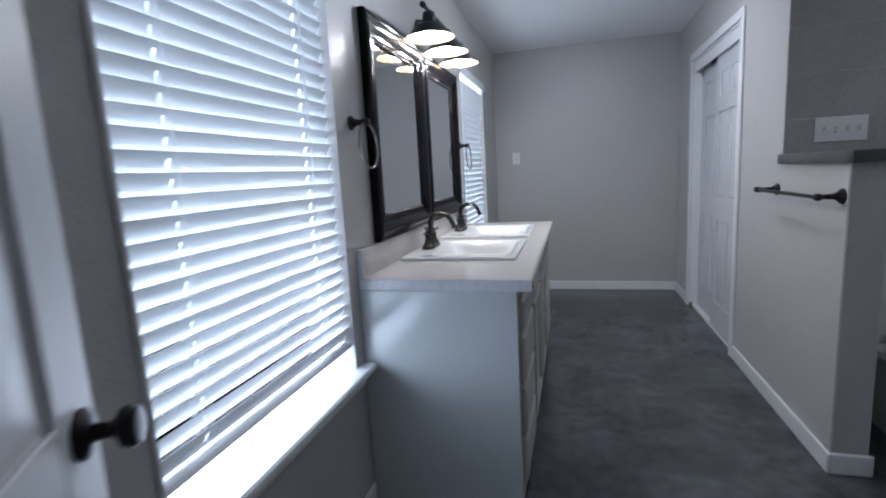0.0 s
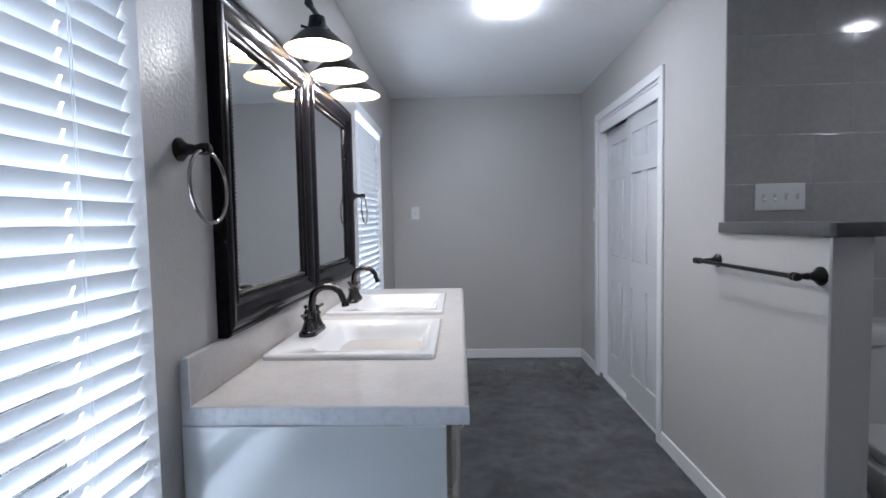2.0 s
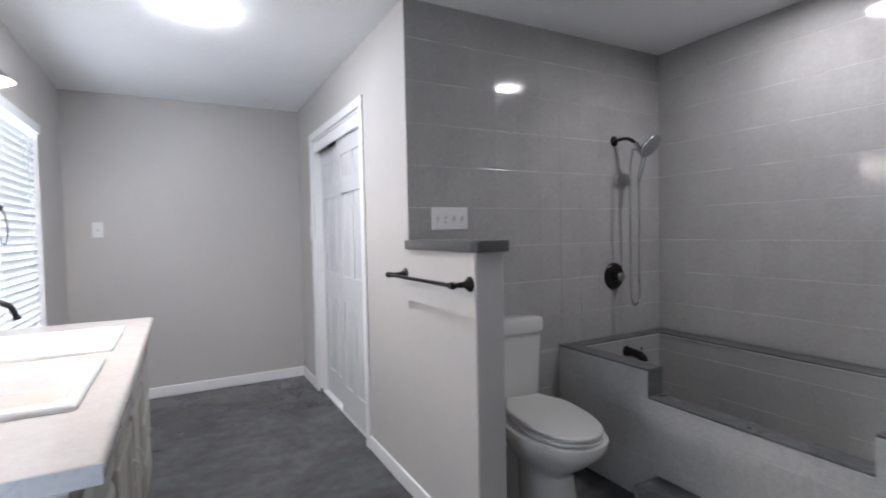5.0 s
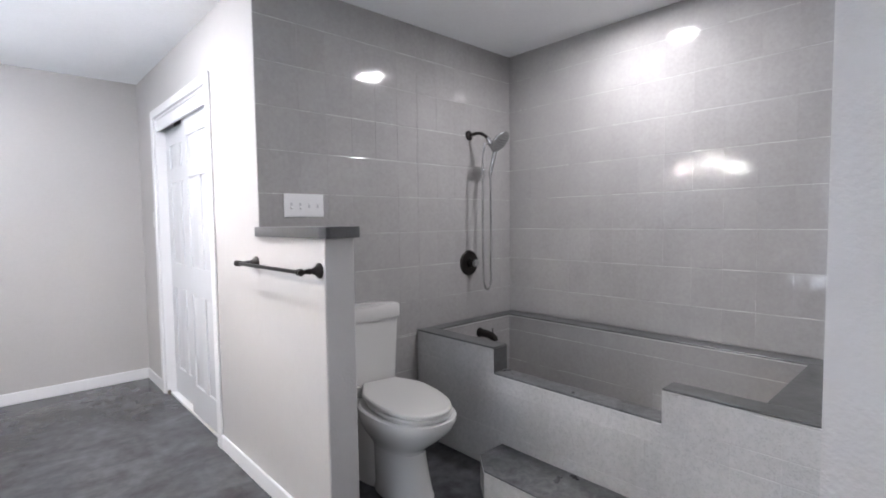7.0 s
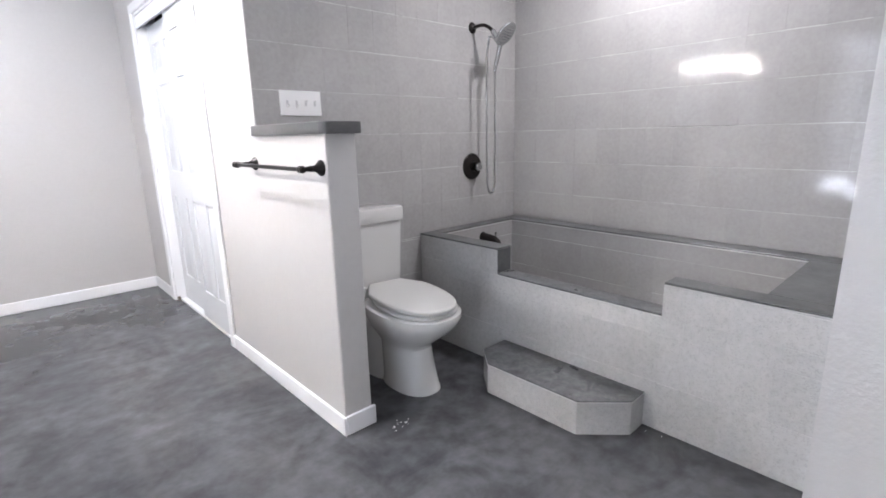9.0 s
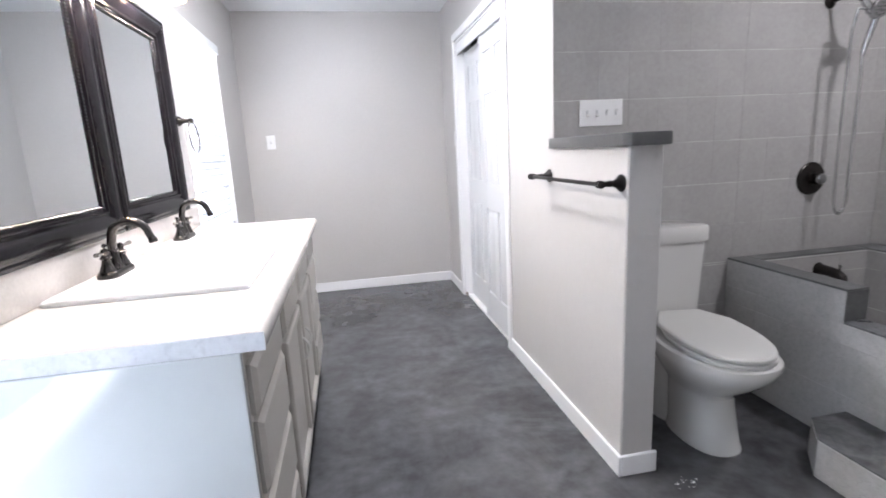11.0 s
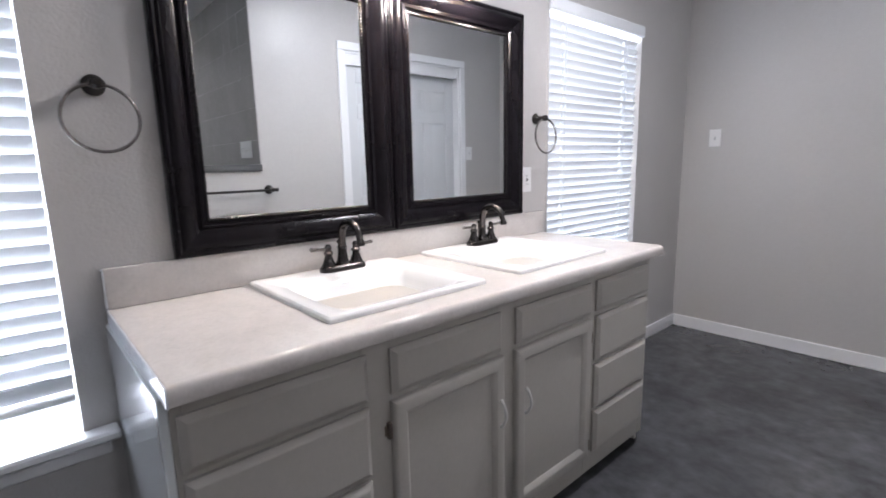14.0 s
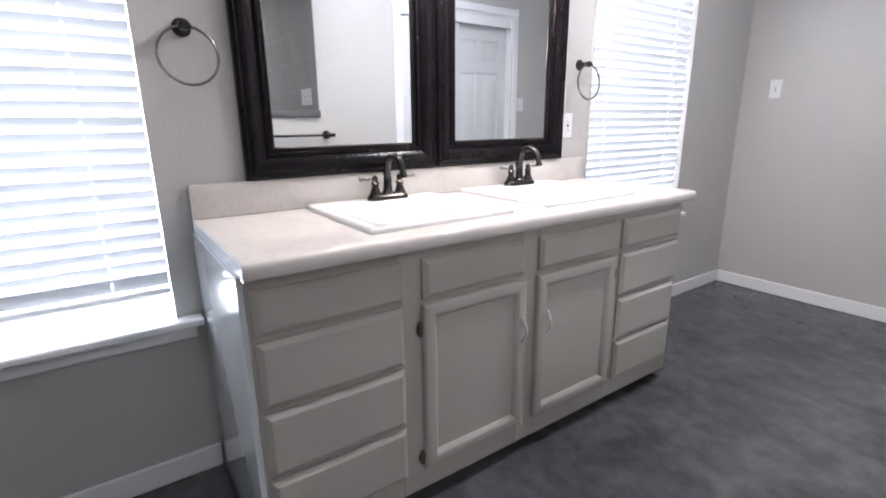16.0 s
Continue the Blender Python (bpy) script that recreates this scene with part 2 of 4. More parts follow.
def tube(points, radius, segments=12, bm=None, caps=True, loop=False):
    bm = bm or bmesh.new()
    pts = [Vector(p) for p in points]
    radii = radius if isinstance(radius, (list, tuple)) else [radius] * len(pts)
    side = None
    rings = []
    for i, p in enumerate(pts):
        if loop:
            d = (pts[(i + 1) % len(pts)] - pts[i - 1]).normalized()
        else:
            d = (pts[min(i + 1, len(pts) - 1)] - pts[max(i - 1, 0)]).normalized()
        if side is None:
            side = d.orthogonal().normalized()
        side = (side - d * side.dot(d)).normalized()
        up = d.cross(side)
        rings.append([bm.verts.new(p + radii[i] * (math.cos(a) * side + math.sin(a) * up)) for a in (2 * math.pi * k / segments for k in range(segments))])
    pairs = list(zip(rings, rings[1:])) + ([(rings[-1], rings[0])] if loop else [])
    for a, b in pairs:
        for k in range(segments):
            j = (k + 1) % segments
            bm.faces.new((a[k], a[j], b[j], b[k]))
    if caps and not loop:
        bm.faces.new(rings[0][::-1])
        bm.faces.new(rings[-1])
    bmesh.ops.recalc_face_normals(bm, faces=bm.faces)
    return bm


def prism(outline, z0, z1, bm=None, bevel=0.0):
    bm = bm or bmesh.new()
    low = [bm.verts.new((x, y, z0)) for x, y in outline]
    high = [bm.verts.new((x, y, z1)) for x, y in outline]
    n = len(outline)
    faces = [bm.faces.new(low[::-1]), bm.faces.new(high)]
    faces += [bm.faces.new((low[i], low[(i + 1) % n], high[(i + 1) % n], high[i])) for i in range(n)]
    bmesh.ops.recalc_face_normals(bm, faces=bm.faces)
    if bevel:
        bmesh.ops.bevel(bm, geom=list({e for f in faces for e in f.edges}), offset=bevel, segments=2, affect="EDGES", profile=0.5)
    return bm


def loft(rings, bm=None, cap_low=True, cap_high=True):
    """Skins equal-length closed rings of points."""
    bm = bm or bmesh.new()
    vs = [[bm.verts.new(p) for p in ring] for ring in rings]
    n = len(vs[0])
    for a, b in zip(vs, vs[1:]):
        for i in range(n):
            bm.faces.new((a[i], a[(i + 1) % n], b[(i + 1) % n], b[i]))
    if cap_low:
        bm.faces.new(vs[0][::-1])
    if cap_high:
        bm.faces.new(vs[-1])
    bmesh.ops.recalc_face_normals(bm, faces=bm.faces)
    return bm


def rounded(cx, cy, hx, hy, r, z, steps=6):
    pts = []
    for qx, qy, a0 in ((1, 1, 0), (-1, 1, 90), (-1, -1, 180), (1, -1, 270)):
        for k in range(steps + 1):
            a = radians(a0 + 90 * k / steps)
            pts.append((cx + qx * (hx - r) + r * math.cos(a), cy + qy * (hy - r) + r * math.sin(a), z))
    return pts


def finish(bm, name, mat, origin):
    me = bpy.data.meshes.new(name)
    bm.transform(Matrix.Translation(-Vector(origin)))
    bm.to_mesh(me)
    bm.free()
    me.materials.append(M[mat])
    me.shade_smooth()
    me.set_sharp_from_angle(angle=radians(32))
    return me


def thing(name, at, label, category, group="", kind=""):
    ob = new(name)
    ob.empty_display_size = 0.05
    ob.location = at
    ORIGIN[ob] = Vector(at)
    return tagged(ob, label, category, group, kind)


def part(name, bm, mat, parent, label=""):
    ob = new(name, finish(bm, name, mat, ORIGIN[parent]))
    ob.parent = parent
    ORIGIN[ob] = ORIGIN[parent]
    return tagged(ob, label)


def solid(name, bm, mat, label, category, kind="structure", at=(0, 0, 0), group=""):
    ob = new(name, finish(bm, name, mat, at))
    ob.location = at
    ORIGIN[ob] = Vector(at)
    return tagged(ob, label, category, group, kind)


# ---- large structure ----
solid("floor", boxes((-0.9, 3.0, -1.6, 5.25, -0.12, 0)), "floor", "mottled dark gray stained concrete floor with a soft sheen", "floor")
solid("ceiling", boxes((-0.9, 3.0, -1.6, 5.25, H, H + 0.12)), "ceiling", "white textured ceiling", "ceiling")


def west_wall():
    bm = bmesh.new()
    x0, x1 = XW - 0.15, XW
    cuts = [YS - 0.12, W1[0], W1[1], W2[0], W2[1], YN + 0.12]
    for i in range(0, 6, 2):
        box(bm, x0, x1, cuts[i], cuts[i + 1], 0, H)
    for w in (W1, W2):
        box(bm, x0, x1, w[0], w[1], 0, w[2] - 0.03)
        box(bm, x0, x1, w[0], w[1], w[3], H)
    return bm


solid("wall_west", west_wall(), "paint", "greige painted drywall with two windows", "wall")
solid("wall_north", boxes((XW, XE + 0.125, YN, YN + 0.12, 0, H)), "paint", "greige painted drywall end wall", "wall")
CL = (3.37, 4.562, 2.045)    # closet opening


def closet_wall():
    """One wall with the closet opening cut up from the floor."""
    bm = bmesh.new()
    outline = [(YT, 0), (CL[0], 0), (CL[0], CL[2]), (CL[1], CL[2]), (CL[1], 0), (YN, 0), (YN, H), (YT, H)]
    near, far = ([bm.verts.new((x, y, z)) for y, z in outline] for x in (XE, XE + 0.125))
    bm.faces.new(near)
    bm.faces.new(far[::-1])
    for i in range(len(outline)):
        j = (i + 1) % len(outline)
        bm.faces.new((near[i], far[i], far[j], near[j]))
    bmesh.ops.recalc_face_normals(bm, faces=bm.faces)
    return bm


solid("wall_closet", closet_wall(), "paint", "greige painted drywall with a closet opening", "wall")
solid("wall_closet_inside", boxes((XE + 0.125, XE + 0.85, YT + 0.12, YT + 0.16, 0, H), (XE + 0.85, XE + 0.95, YT + 0.12, YN + 0.12, 0, H), (XE + 0.125, XE + 0.85, YN, YN + 0.12, 0, H)),
      "closet_dark", "plain walls inside the closet", "wall")
wall_tiled = solid("wall_tiled", boxes((XE + 0.125, XB + 0.12, YT, YT + 0.12, 0, H)), "grout", "gray painted tile wall with shower fittings", "wall")
wall_bath = solid("wall_bath", boxes((XB, XB + 0.12, YA - 0.12, YT, 0, H)), "grout", "gray painted tile wall behind the tub", "wall")
solid("wall_alcove_end", boxes((XE, XB, YA - 0.12, YA, 0, H)), "paint", "greige painted wall end beside the tub", "wall")
solid("wall_entry_side", boxes((XE, XE + 0.12, YS - 0.12, YA - 0.12, 0, H)), "paint", "greige painted wall beside the entry", "wall")
DX0, DX1, DTOP = -0.20, 0.545, 2.04
solid("wall_south", boxes((XW, DX0, YS - 0.12, YS, 0, H), (DX1, XE, YS - 0.12, YS, 0, H), (DX0, DX1, YS - 0.12, YS, DTOP, H)), "paint", "greige painted wall with the entry doorway", "wall")
solid("wall_hall", boxes((-0.9, -0.8, -1.6, YS - 0.12, 0, H), (1.1, 1.2, -1.6, YS - 0.12, 0, H), (-0.9, 1.2, -1.7, -1.6, 0, H)), "hall", "plain painted hall walls behind the entry", "wall")
PY0 = 2.112
e = 0.005
solid("wall_pony", prism([(XE, PY0 + e), (XE + e, PY0), (XE + 0.13 - e, PY0), (XE + 0.13, PY0 + e), (XE + 0.13, YT), (XE, YT)], 0, 1.212), "paint", "low greige painted half wall beside the toilet", "half wall")


def ledge_cap():
    x0, x1, y0, y1, r = XE - 0.022, XE + 0.152, PY0 - 0.032, YT - 0.001, 0.03
    pts = [(x1, y1), (x0, y1)]
    pts += [(x0 + r - r * math.cos(radians(a)), y0 + r - r * math.sin(radians(a))) for a in (0, 30, 60, 90)]
    pts += [(x1 - r + r * math.sin(radians(a)), y0 + r - r * math.cos(radians(a))) for a in (0, 30, 60, 90)]
    return prism(pts, 1.212, 1.256, bevel=0.004)


solid("ledge_cap", ledge_cap(), "ledge", "dark gray painted ledge on top of the half wall", "ledge", kind="")


def baseboard(name, rows):
    bm = bmesh.new()
    for x0, x1, y0, y1 in rows:
        box(bm, x0, x1, y0, y1, 0, 0.086, bevel=0.004)
    solid(name, bm, "trim", "white painted baseboard", "baseboard")


t = 0.013
baseboard("baseboard_west", [(XW, XW + t, YS, 1.617), (XW, XW + t, 3.452, YN)])
baseboard("baseboard_north", [(XW + t, XE - t, YN - t, YN)])
baseboard("baseboard_closet", [(XE - t, XE, CL[1] + 0.058, YN), (XE - t, XE, PY0 - t, CL[0] - 0.058)])
baseboard("baseboard_pony", [(XE, XE + 0.13 + t, PY0 - t, PY0)])
baseboard("baseboard_entry", [(XE - t, XE, YS, YA), (XE, 1.93, YA, YA + t), (DX1 + 0.06, XE - t, YS, YS + t), (XW + t, DX0 - 0.06, YS, YS + t)])


# ---- windows with blinds ----
def window(name, w, sill_reach):
    y0, y1, z0, z1 = w
    win = thing(name, (XW, (y0 + y1) / 2, z0), "white framed window behind closed white blinds", "window", kind="structure")
    j = 0.012
    part("window_frame", boxes((XW - 0.15, XW + 0.004, y0, y0 + j, z0, z1), (XW - 0.15, XW + 0.004, y1 - j, y1, z0, z1), (XW - 0.15, XW + 0.004, y0 + j, y1 - j, z1 - j, z1)), "paint", win, "greige painted drywall return")
    s = 0.04
    xs0, xs1 = XW - 0.148, XW - 0.142
    part("sash", boxes((xs0, xs1, y0 + j, y0 + j + s, z0, z1 - j), (xs0, xs1, y1 - j - s, y1 - j, z0, z1 - j), (xs0, xs1, y0 + j + s, y1 - j - s, z0, z0 + s),
                       (xs0, xs1, y0 + j + s, y1 - j - s, z1 - j - s, z1 - j), (xs0, xs1, y0 + j + s, y1 - j - s, (z0 + z1) / 2 - 0.02, (z0 + z1) / 2 + 0.02)), "vinyl", win)
    for a, b in ((z0 + s, (z0 + z1) / 2 - 0.02), ((z0 + z1) / 2 + 0.02, z1 - j - s)):
        pane = part("pane", boxes((xs0 + 0.001, xs0 + 0.004, y0 + j + s, y1 - j - s, a, b)), "glass", win)
        pane.visible_shadow = False
    part("window_sill", boxes((XW - 0.15, XW + 0.055, y0 - sill_reach, y1 + sill_reach, z0 - 0.026, z0), bevel=0.006), "trim", win, "white painted stool sill")
    part("apron", boxes((XW, XW + 0.016, y0 - sill_reach + 0.02, y1 + sill_reach - 0.02, z0 - 0.075, z0 - 0.026), bevel=0.004), "trim", win)


window("window_1", W1, 0.062)
window("window_2", W2, 0.04)


def slat_mesh(width, tilt, slots):
    """One slightly crowned slat, its room edge turned down, pierced where the cords run."""
    bm = bmesh.new()
    ca, sa = math.cos(tilt), math.sin(tilt)

    def strip(ya, yb, u0, u1, steps):
        outline = []
        for side in (1, -1):
            row = []
            for k in range(steps + 1):
                u = u0 + (u1 - u0) * k / steps
                row.append((u, 0.0022 * (1 - (u / 0.025) ** 2) + side * 0.0013))
            outline += row if side == 1 else row[::-1]
        ends = [[bm.verts.new((u * ca + c * sa, y, -u * sa + c * ca)) for u, c in outline] for y in (ya, yb)]
        n = len(outline)
        for i in range(n):
            bm.faces.new((ends[0][i], ends[0][(i + 1) % n], ends[1][(i + 1) % n], ends[1][i]))
        bm.faces.new(ends[0][::-1])
        bm.faces.new(ends[1])

    y = -width / 2
    for c in slots:
        strip(y, c - 0.004, -0.025, 0.025, 6)
        strip(c - 0.004, c + 0.004, -0.025, -0.010, 2)
        strip(c - 0.004, c + 0.004, 0.010, 0.025, 2)
        y = c + 0.004
    strip(y, width / 2, -0.025, 0.025, 6)
    bmesh.ops.recalc_face_normals(bm, faces=bm.faces)
    return bm


def blind(w, bottom, label):
    y0, y1, z0, z1 = w
    a, b = y0 + 0.0145, y1 - 0.0145
    xc, mid = XW - 0.029, (y0 + y1) / 2
    bl = thing("window_blind", (xc, mid, bottom), label, "blind", "window blinds")
    part("valance", boxes((XW - 0.004, XW + 0.020, y0 + 0.004, y1 - 0.004, z1 - 0.075, z1 - 0.014), bevel=0.005), "slat", bl, "white moulded valance")
    part("headrail", boxes((xc - 0.028, XW - 0.006, a, b, z1 - 0.06, z1 - 0.016)), "slat", bl)
    part("bottom_rail", boxes((xc - 0.026, xc + 0.026, a, b, bottom, bottom + 0.016), bevel=0.004), "slat", bl)
    pitch = 0.0428
    z = bottom + 0.045
    cords = (a + 0.13, mid, b - 0.13) if b - a > 1.2 else (a + 0.15, b - 0.15)
    me = finish(slat_mesh(b - a, radians(SLAT_TILT), [c - mid for c in cords]), "slat", "slat", (0, 0, 0))
    while z < z1 - 0.085:
        ob = new("slat", me)
        ob.parent = bl
        ob.location = (random.uniform(-0.0006, 0.0006), 0, z - bottom)
        ob.rotation_euler = (radians(random.uniform(-0.12, 0.12)), radians(random.uniform(-2, 2)), 0)
        z += pitch
    for y in cords:
        bm = bmesh.new()
        for x in (xc + 0.0215, xc - 0.0235):
            for dy in (-0.003, 0.003):
                tube([(x, y + dy, bottom), (x, y + dy, z1 - 0.06)], 0.0007, 5, bm)
        tube([(xc, y, bottom), (xc, y, z1 - 0.06)], 0.001, 5, bm)
        part("ladder_cord", bm, "tape", bl)
    return bl


blind(W1, W1[2] + 0.085, "white faux-wood blind, nearly closed, over a sill")
blind(W2, W2[2] + 0.01, "white faux-wood blind lowered behind the vanity end")


# ---- six-panel doors ----
def panel_door(name, w, h, th, label, category, columns=2):
    """Door standing in the x plane: face towards -x at x=0, y from 0 to w."""
    d = thing(name, (0, 0, 0), label, category)
    core = 0.010
    part("core", boxes((core, th - core, 0.002, w - 0.002, 0.002, h - 0.002)), "door", d)
    st = 0.105 * w / 0.7
    mid = 0.10 * w / 0.7
    zs = [(0.0, 0.20), (0.80, 0.98), (1.56, 1.66), (h - 0.12, h)]
    for y0, y1 in ((0, st), (w - st, w)):
        part("stile", boxes((0, th, y0, y1, 0, h), bevel=0.002), "door", d)
    for z0, z1 in zs:
        part("rail", boxes((0.0003, th - 0.0003, st, w - st, z0, z1), bevel=0.0015), "door", d)
    for (_, a), (b, _) in zip(zs, zs[1:]):
        part("mullion", boxes((0.0003, th - 0.0003, (w - mid) / 2, (w + mid) / 2, a, b), bevel=0.0015), "door", d)
        for y0, y1 in ((st, (w - mid) / 2), ((w + mid) / 2, w - st)):
            bm = bmesh.new()
            g = 0.016
            for x, s in ((core, -1), (th - core, 1)):
                r0 = [(x, y0 + g, a + g), (x, y1 - g, a + g), (x, y1 - g, b - g), (x, y0 + g, b - g)]
                e = 0.018
                r1 = [(x + s * 0.0062, y0 + g + e, a + g + e), (x + s * 0.0062, y1 - g - e, a + g + e), (x + s * 0.0062, y1 - g - e, b - g - e), (x + s * 0.0062, y0 + g + e, b - g - e)]
                loft([r0, r1], bm, cap_low=False)
            part("panel", bm, "door", d)
    return d


def move(ob, m):
    ob.matrix_basis = m
    return ob


# closet: trim, fascia and two sliding leaves
def casing(name, x, y0, y1, top, out, wide=0.058):
    c = thing(name, (x, (y0 + y1) / 2, 0), "white painted door casing", "door casing", kind="structure")
    a, b = sorted((x, x + out))
    for u0, u1 in ((y0 - wide, y0), (y1, y1 + wide)):
        part("side_casing", boxes((a, b, u0, u1, 0, top), bevel=0.004), "trim", c)
    part("head_casing", boxes((a, b, y0 - wide, y1 + wide, top, top + wide), bevel=0.004), "trim", c)
    return c


cas = casing("door_casing_closet", XE, CL[0], CL[1], CL[2], -0.016)
part("jamb", boxes((XE, XE + 0.125, CL[0] - 0.0005, CL[0] + 0.016, 0, CL[2]), (XE, XE + 0.125, CL[1] - 0.016, CL[1] + 0.0005, 0, CL[2]), (XE, XE + 0.125, CL[0] + 0.016, CL[1] - 0.016, CL[2] - 0.016, CL[2])), "trim", cas)
part("fascia", boxes((XE + 0.006, XE + 0.02, CL[0] + 0.016, CL[1] - 0.016, CL[2] - 0.095, CL[2] - 0.016), bevel=0.003), "trim", cas, "white sliding track fascia")
part("floor_track", boxes((XE + 0.024, XE + 0.094, CL[0] + 0.016, CL[1] - 0.016, 0, 0.006), (XE + 0.022, XE + 0.026, CL[0] + 0.016, CL[1] - 0.016, 0, 0.014)), "trim", cas)
part("floor_guide", boxes((XE + 0.002, XE + 0.022, CL[1] - 0.040, CL[1] - 0.018, 0, 0.030), bevel=0.002), "hinge", cas, "small brown door guide")
leaf = panel_door("closet_door", 0.605, 1.945, 0.03, "white six-panel sliding closet door, closed", "closet door")
tagged(leaf, group="sliding closet doors")
copy_thing(leaf, pose(XE + 0.065, CL[1] - 0.018 - 0.605, 0.012))
move(leaf, pose(XE + 0.028, CL[0] + 0.018, 0.014))

# entry door, opened against the window wall
cas = thing("door_casing_entry", ((DX0 + DX1) / 2, YS, 0), "white painted door casing", "door casing", kind="structure")
for u0, u1 in ((DX0 - 0.058, DX0), (DX1, DX1 + 0.058)):
    part("side_casing", boxes((u0, u1, YS, YS + 0.016, 0, DTOP), bevel=0.004), "trim", cas)
part("head_casing", boxes((DX0 - 0.058, DX1 + 0.058, YS, YS + 0.016, DTOP, DTOP + 0.058), bevel=0.004), "trim", cas)
entry = panel_door("entry_door", 0.72, 2.02, 0.035, "white six-panel door standing wide open by the window wall", "door")
for s, x in ((-1, 0.0), (1, 0.035)):
    m = pose(x, 0.052, 0.945) @ pose(0, 0, 0, 0, 90 * s, 0)
    knob = part("door_knob", lathe([(0.033, 0), (0.033, 0.006), (0.026, 0.011), (0.012, 0.014), (0.010, 0.034), (0.016, 0.040), (0.026, 0.046), (0.028, 0.056), (0.024, 0.066), (0.0, 0.069)], 24, m), "bronze", entry, "dark bronze round knob")
move(entry, pose(-0.584, 0.497, 0.012, 0, 0, 180 + ENTRY_SWING))

# ---- vanity ----
VY0, VY1 = 1.622, 3.447
CF = -0.143        # face frame plane
CT = 0.888         # counter top


def vanity():
    v = thing("vanity_cabinet", (-0.42, (VY0 + VY1) / 2, 0), "warm gray painted double vanity cabinet with drawers and two doors", "vanity")
    part("side_panel", boxes((XW + 0.002, CF - 0.0005, VY0, VY0 + 0.016, 0.0, CT - 0.04), bevel=0.002), "cab_end", v, "glossy end panel, pale blue-gray with window light put into its colour")
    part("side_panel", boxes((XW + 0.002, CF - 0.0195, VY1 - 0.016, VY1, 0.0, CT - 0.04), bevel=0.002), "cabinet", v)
    part("carcass", boxes((XW + 0.004, CF - 0.02, VY0 + 0.016, VY1 - 0.016, 0.06, CT - 0.045)), "cabinet", v)
    # Near-black colour stands in for the shadow under the cabinet.
    part("toe_kick", boxes((XW + 0.01, CF - 0.075, VY0 + 0.016, VY1 - 0.016, 0.0, 0.06)), "dark", v, "recessed toe kick, its shade painted near-black")
    x0, x1 = CF - 0.019, CF
    for a, b in ((VY0 + 0.0165, 1.66), (2.035, 2.12), (2.50, 2.585), (2.98, 3.04), (3.41, VY1 - 0.0005)):
        part("face_stile", boxes((x0, x1, a, b, 0.05, CT - 0.04), bevel=0.0015), "cabinet", v)
    for a, b in ((1.66, 2.035), (2.12, 2.50), (2.585, 2.98), (3.04, 3.41)):
        rails = [(0.05, 0.135), (0.80, CT - 0.04), (0.672, 0.70)]
        if b - a < 0.38 and (a < 1.7 or a > 3):
            rails += [(0.485, 0.51), (0.295, 0.32)]
        for z0, z1 in rails:
            part("face_rail", boxes((x0, x1 - 0.0005, a, b, z0, z1)), "cabinet", v)

    def front(name, y0, y1, z0, z1):
        """A slab front with a wide sloped edge and a raised field."""
        bm = bmesh.new()
        xs = [(0.0, CF + 0.0005), (0.0, CF + 0.0095), (0.002, CF + 0.0105), (0.013, CF + 0.0185), (0.016, CF + 0.0195)]
        loft([[(x, y0 + i, z0 + i), (x, y1 - i, z0 + i), (x, y1 - i, z1 - i), (x, y0 + i, z1 - i)] for i, x in xs], bm)
        ob = part(name, bm, "cabinet", v)
        ob.data.shade_flat()
        return ob

    for z0, z1 in ((0.697, 0.812), (0.507, 0.682), (0.313, 0.492), (0.127, 0.299)):
        front("drawer", 1.648, 2.044, z0, z1)
    for z0, z1 in ((0.695, 0.810), (0.502, 0.676), (0.313, 0.487), (0.130, 0.300)):
        front("drawer", 3.030, 3.420, z0, z1)
    front("false_front", 2.110, 2.508, 0.692, 0.810)
    front("false_front", 2.576, 2.990, 0.692, 0.808)

    def cabinet_door(y0, y1, handle_y, hinge_y):
        z0, z1, s = 0.130, 0.676, 0.046
        d = part("cabinet_door", boxes((CF + 0.0005, CF + 0.006, y0 + s - 0.002, y1 - s + 0.002, z0 + s - 0.002, z1 - s + 0.002)), "cabinet", v)
        prof = ((0.0, 0.0005), (0.0, 0.011), (0.002, 0.015), (0.006, 0.0185), (0.010, 0.0195), (s - 0.012, 0.0195), (s - 0.009, 0.0188), (s + 0.004, 0.0062), (s + 0.004, 0.0005))
        edges = [(y0, z0, 1, 1), (y1, z0, -1, 1), (y1, z1, -1, -1), (y0, z1, 1, -1)]
        for k, name in enumerate(("door_rail", "door_stile", "door_rail", "door_stile")):
            ends = [edges[k], edges[(k + 1) % 4]]
            part(name, loft([[(CF + h, ya + sa * u, za + ta * u) for u, h in prof] for ya, za, sa, ta in ends]), "cabinet", d)
        zc = 0.50
        pts = [(CF + 0.019 + 0.022 * math.sin(math.pi * k / 10) ** 0.7, handle_y, zc - 0.043 + 0.086 * k / 10) for k in range(11)]
        part("door_handle", tube(pts, [0.0062, 0.005, 0.0045, 0.0045, 0.005, 0.0055, 0.005, 0.0045, 0.0045, 0.005, 0.0062], 10), "seat", d, "off-white arched pull")
        for hz in (0.60, 0.17):
            part("hinge", boxes((CF, CF + 0.012, hinge_y - 0.006, hinge_y + 0.006, hz - 0.022, hz + 0.022), (CF, CF + 0.005, hinge_y - 0.012, hinge_y + 0.006, hz - 0.014, hz + 0.014), bevel=0.002), "hinge", d, "small worn brass hinge")

    cabinet_door(2.108, 2.516, 2.494, 2.101)
    cabinet_door(2.570, 2.992, 2.612, 2.999)
    return v


vanity()


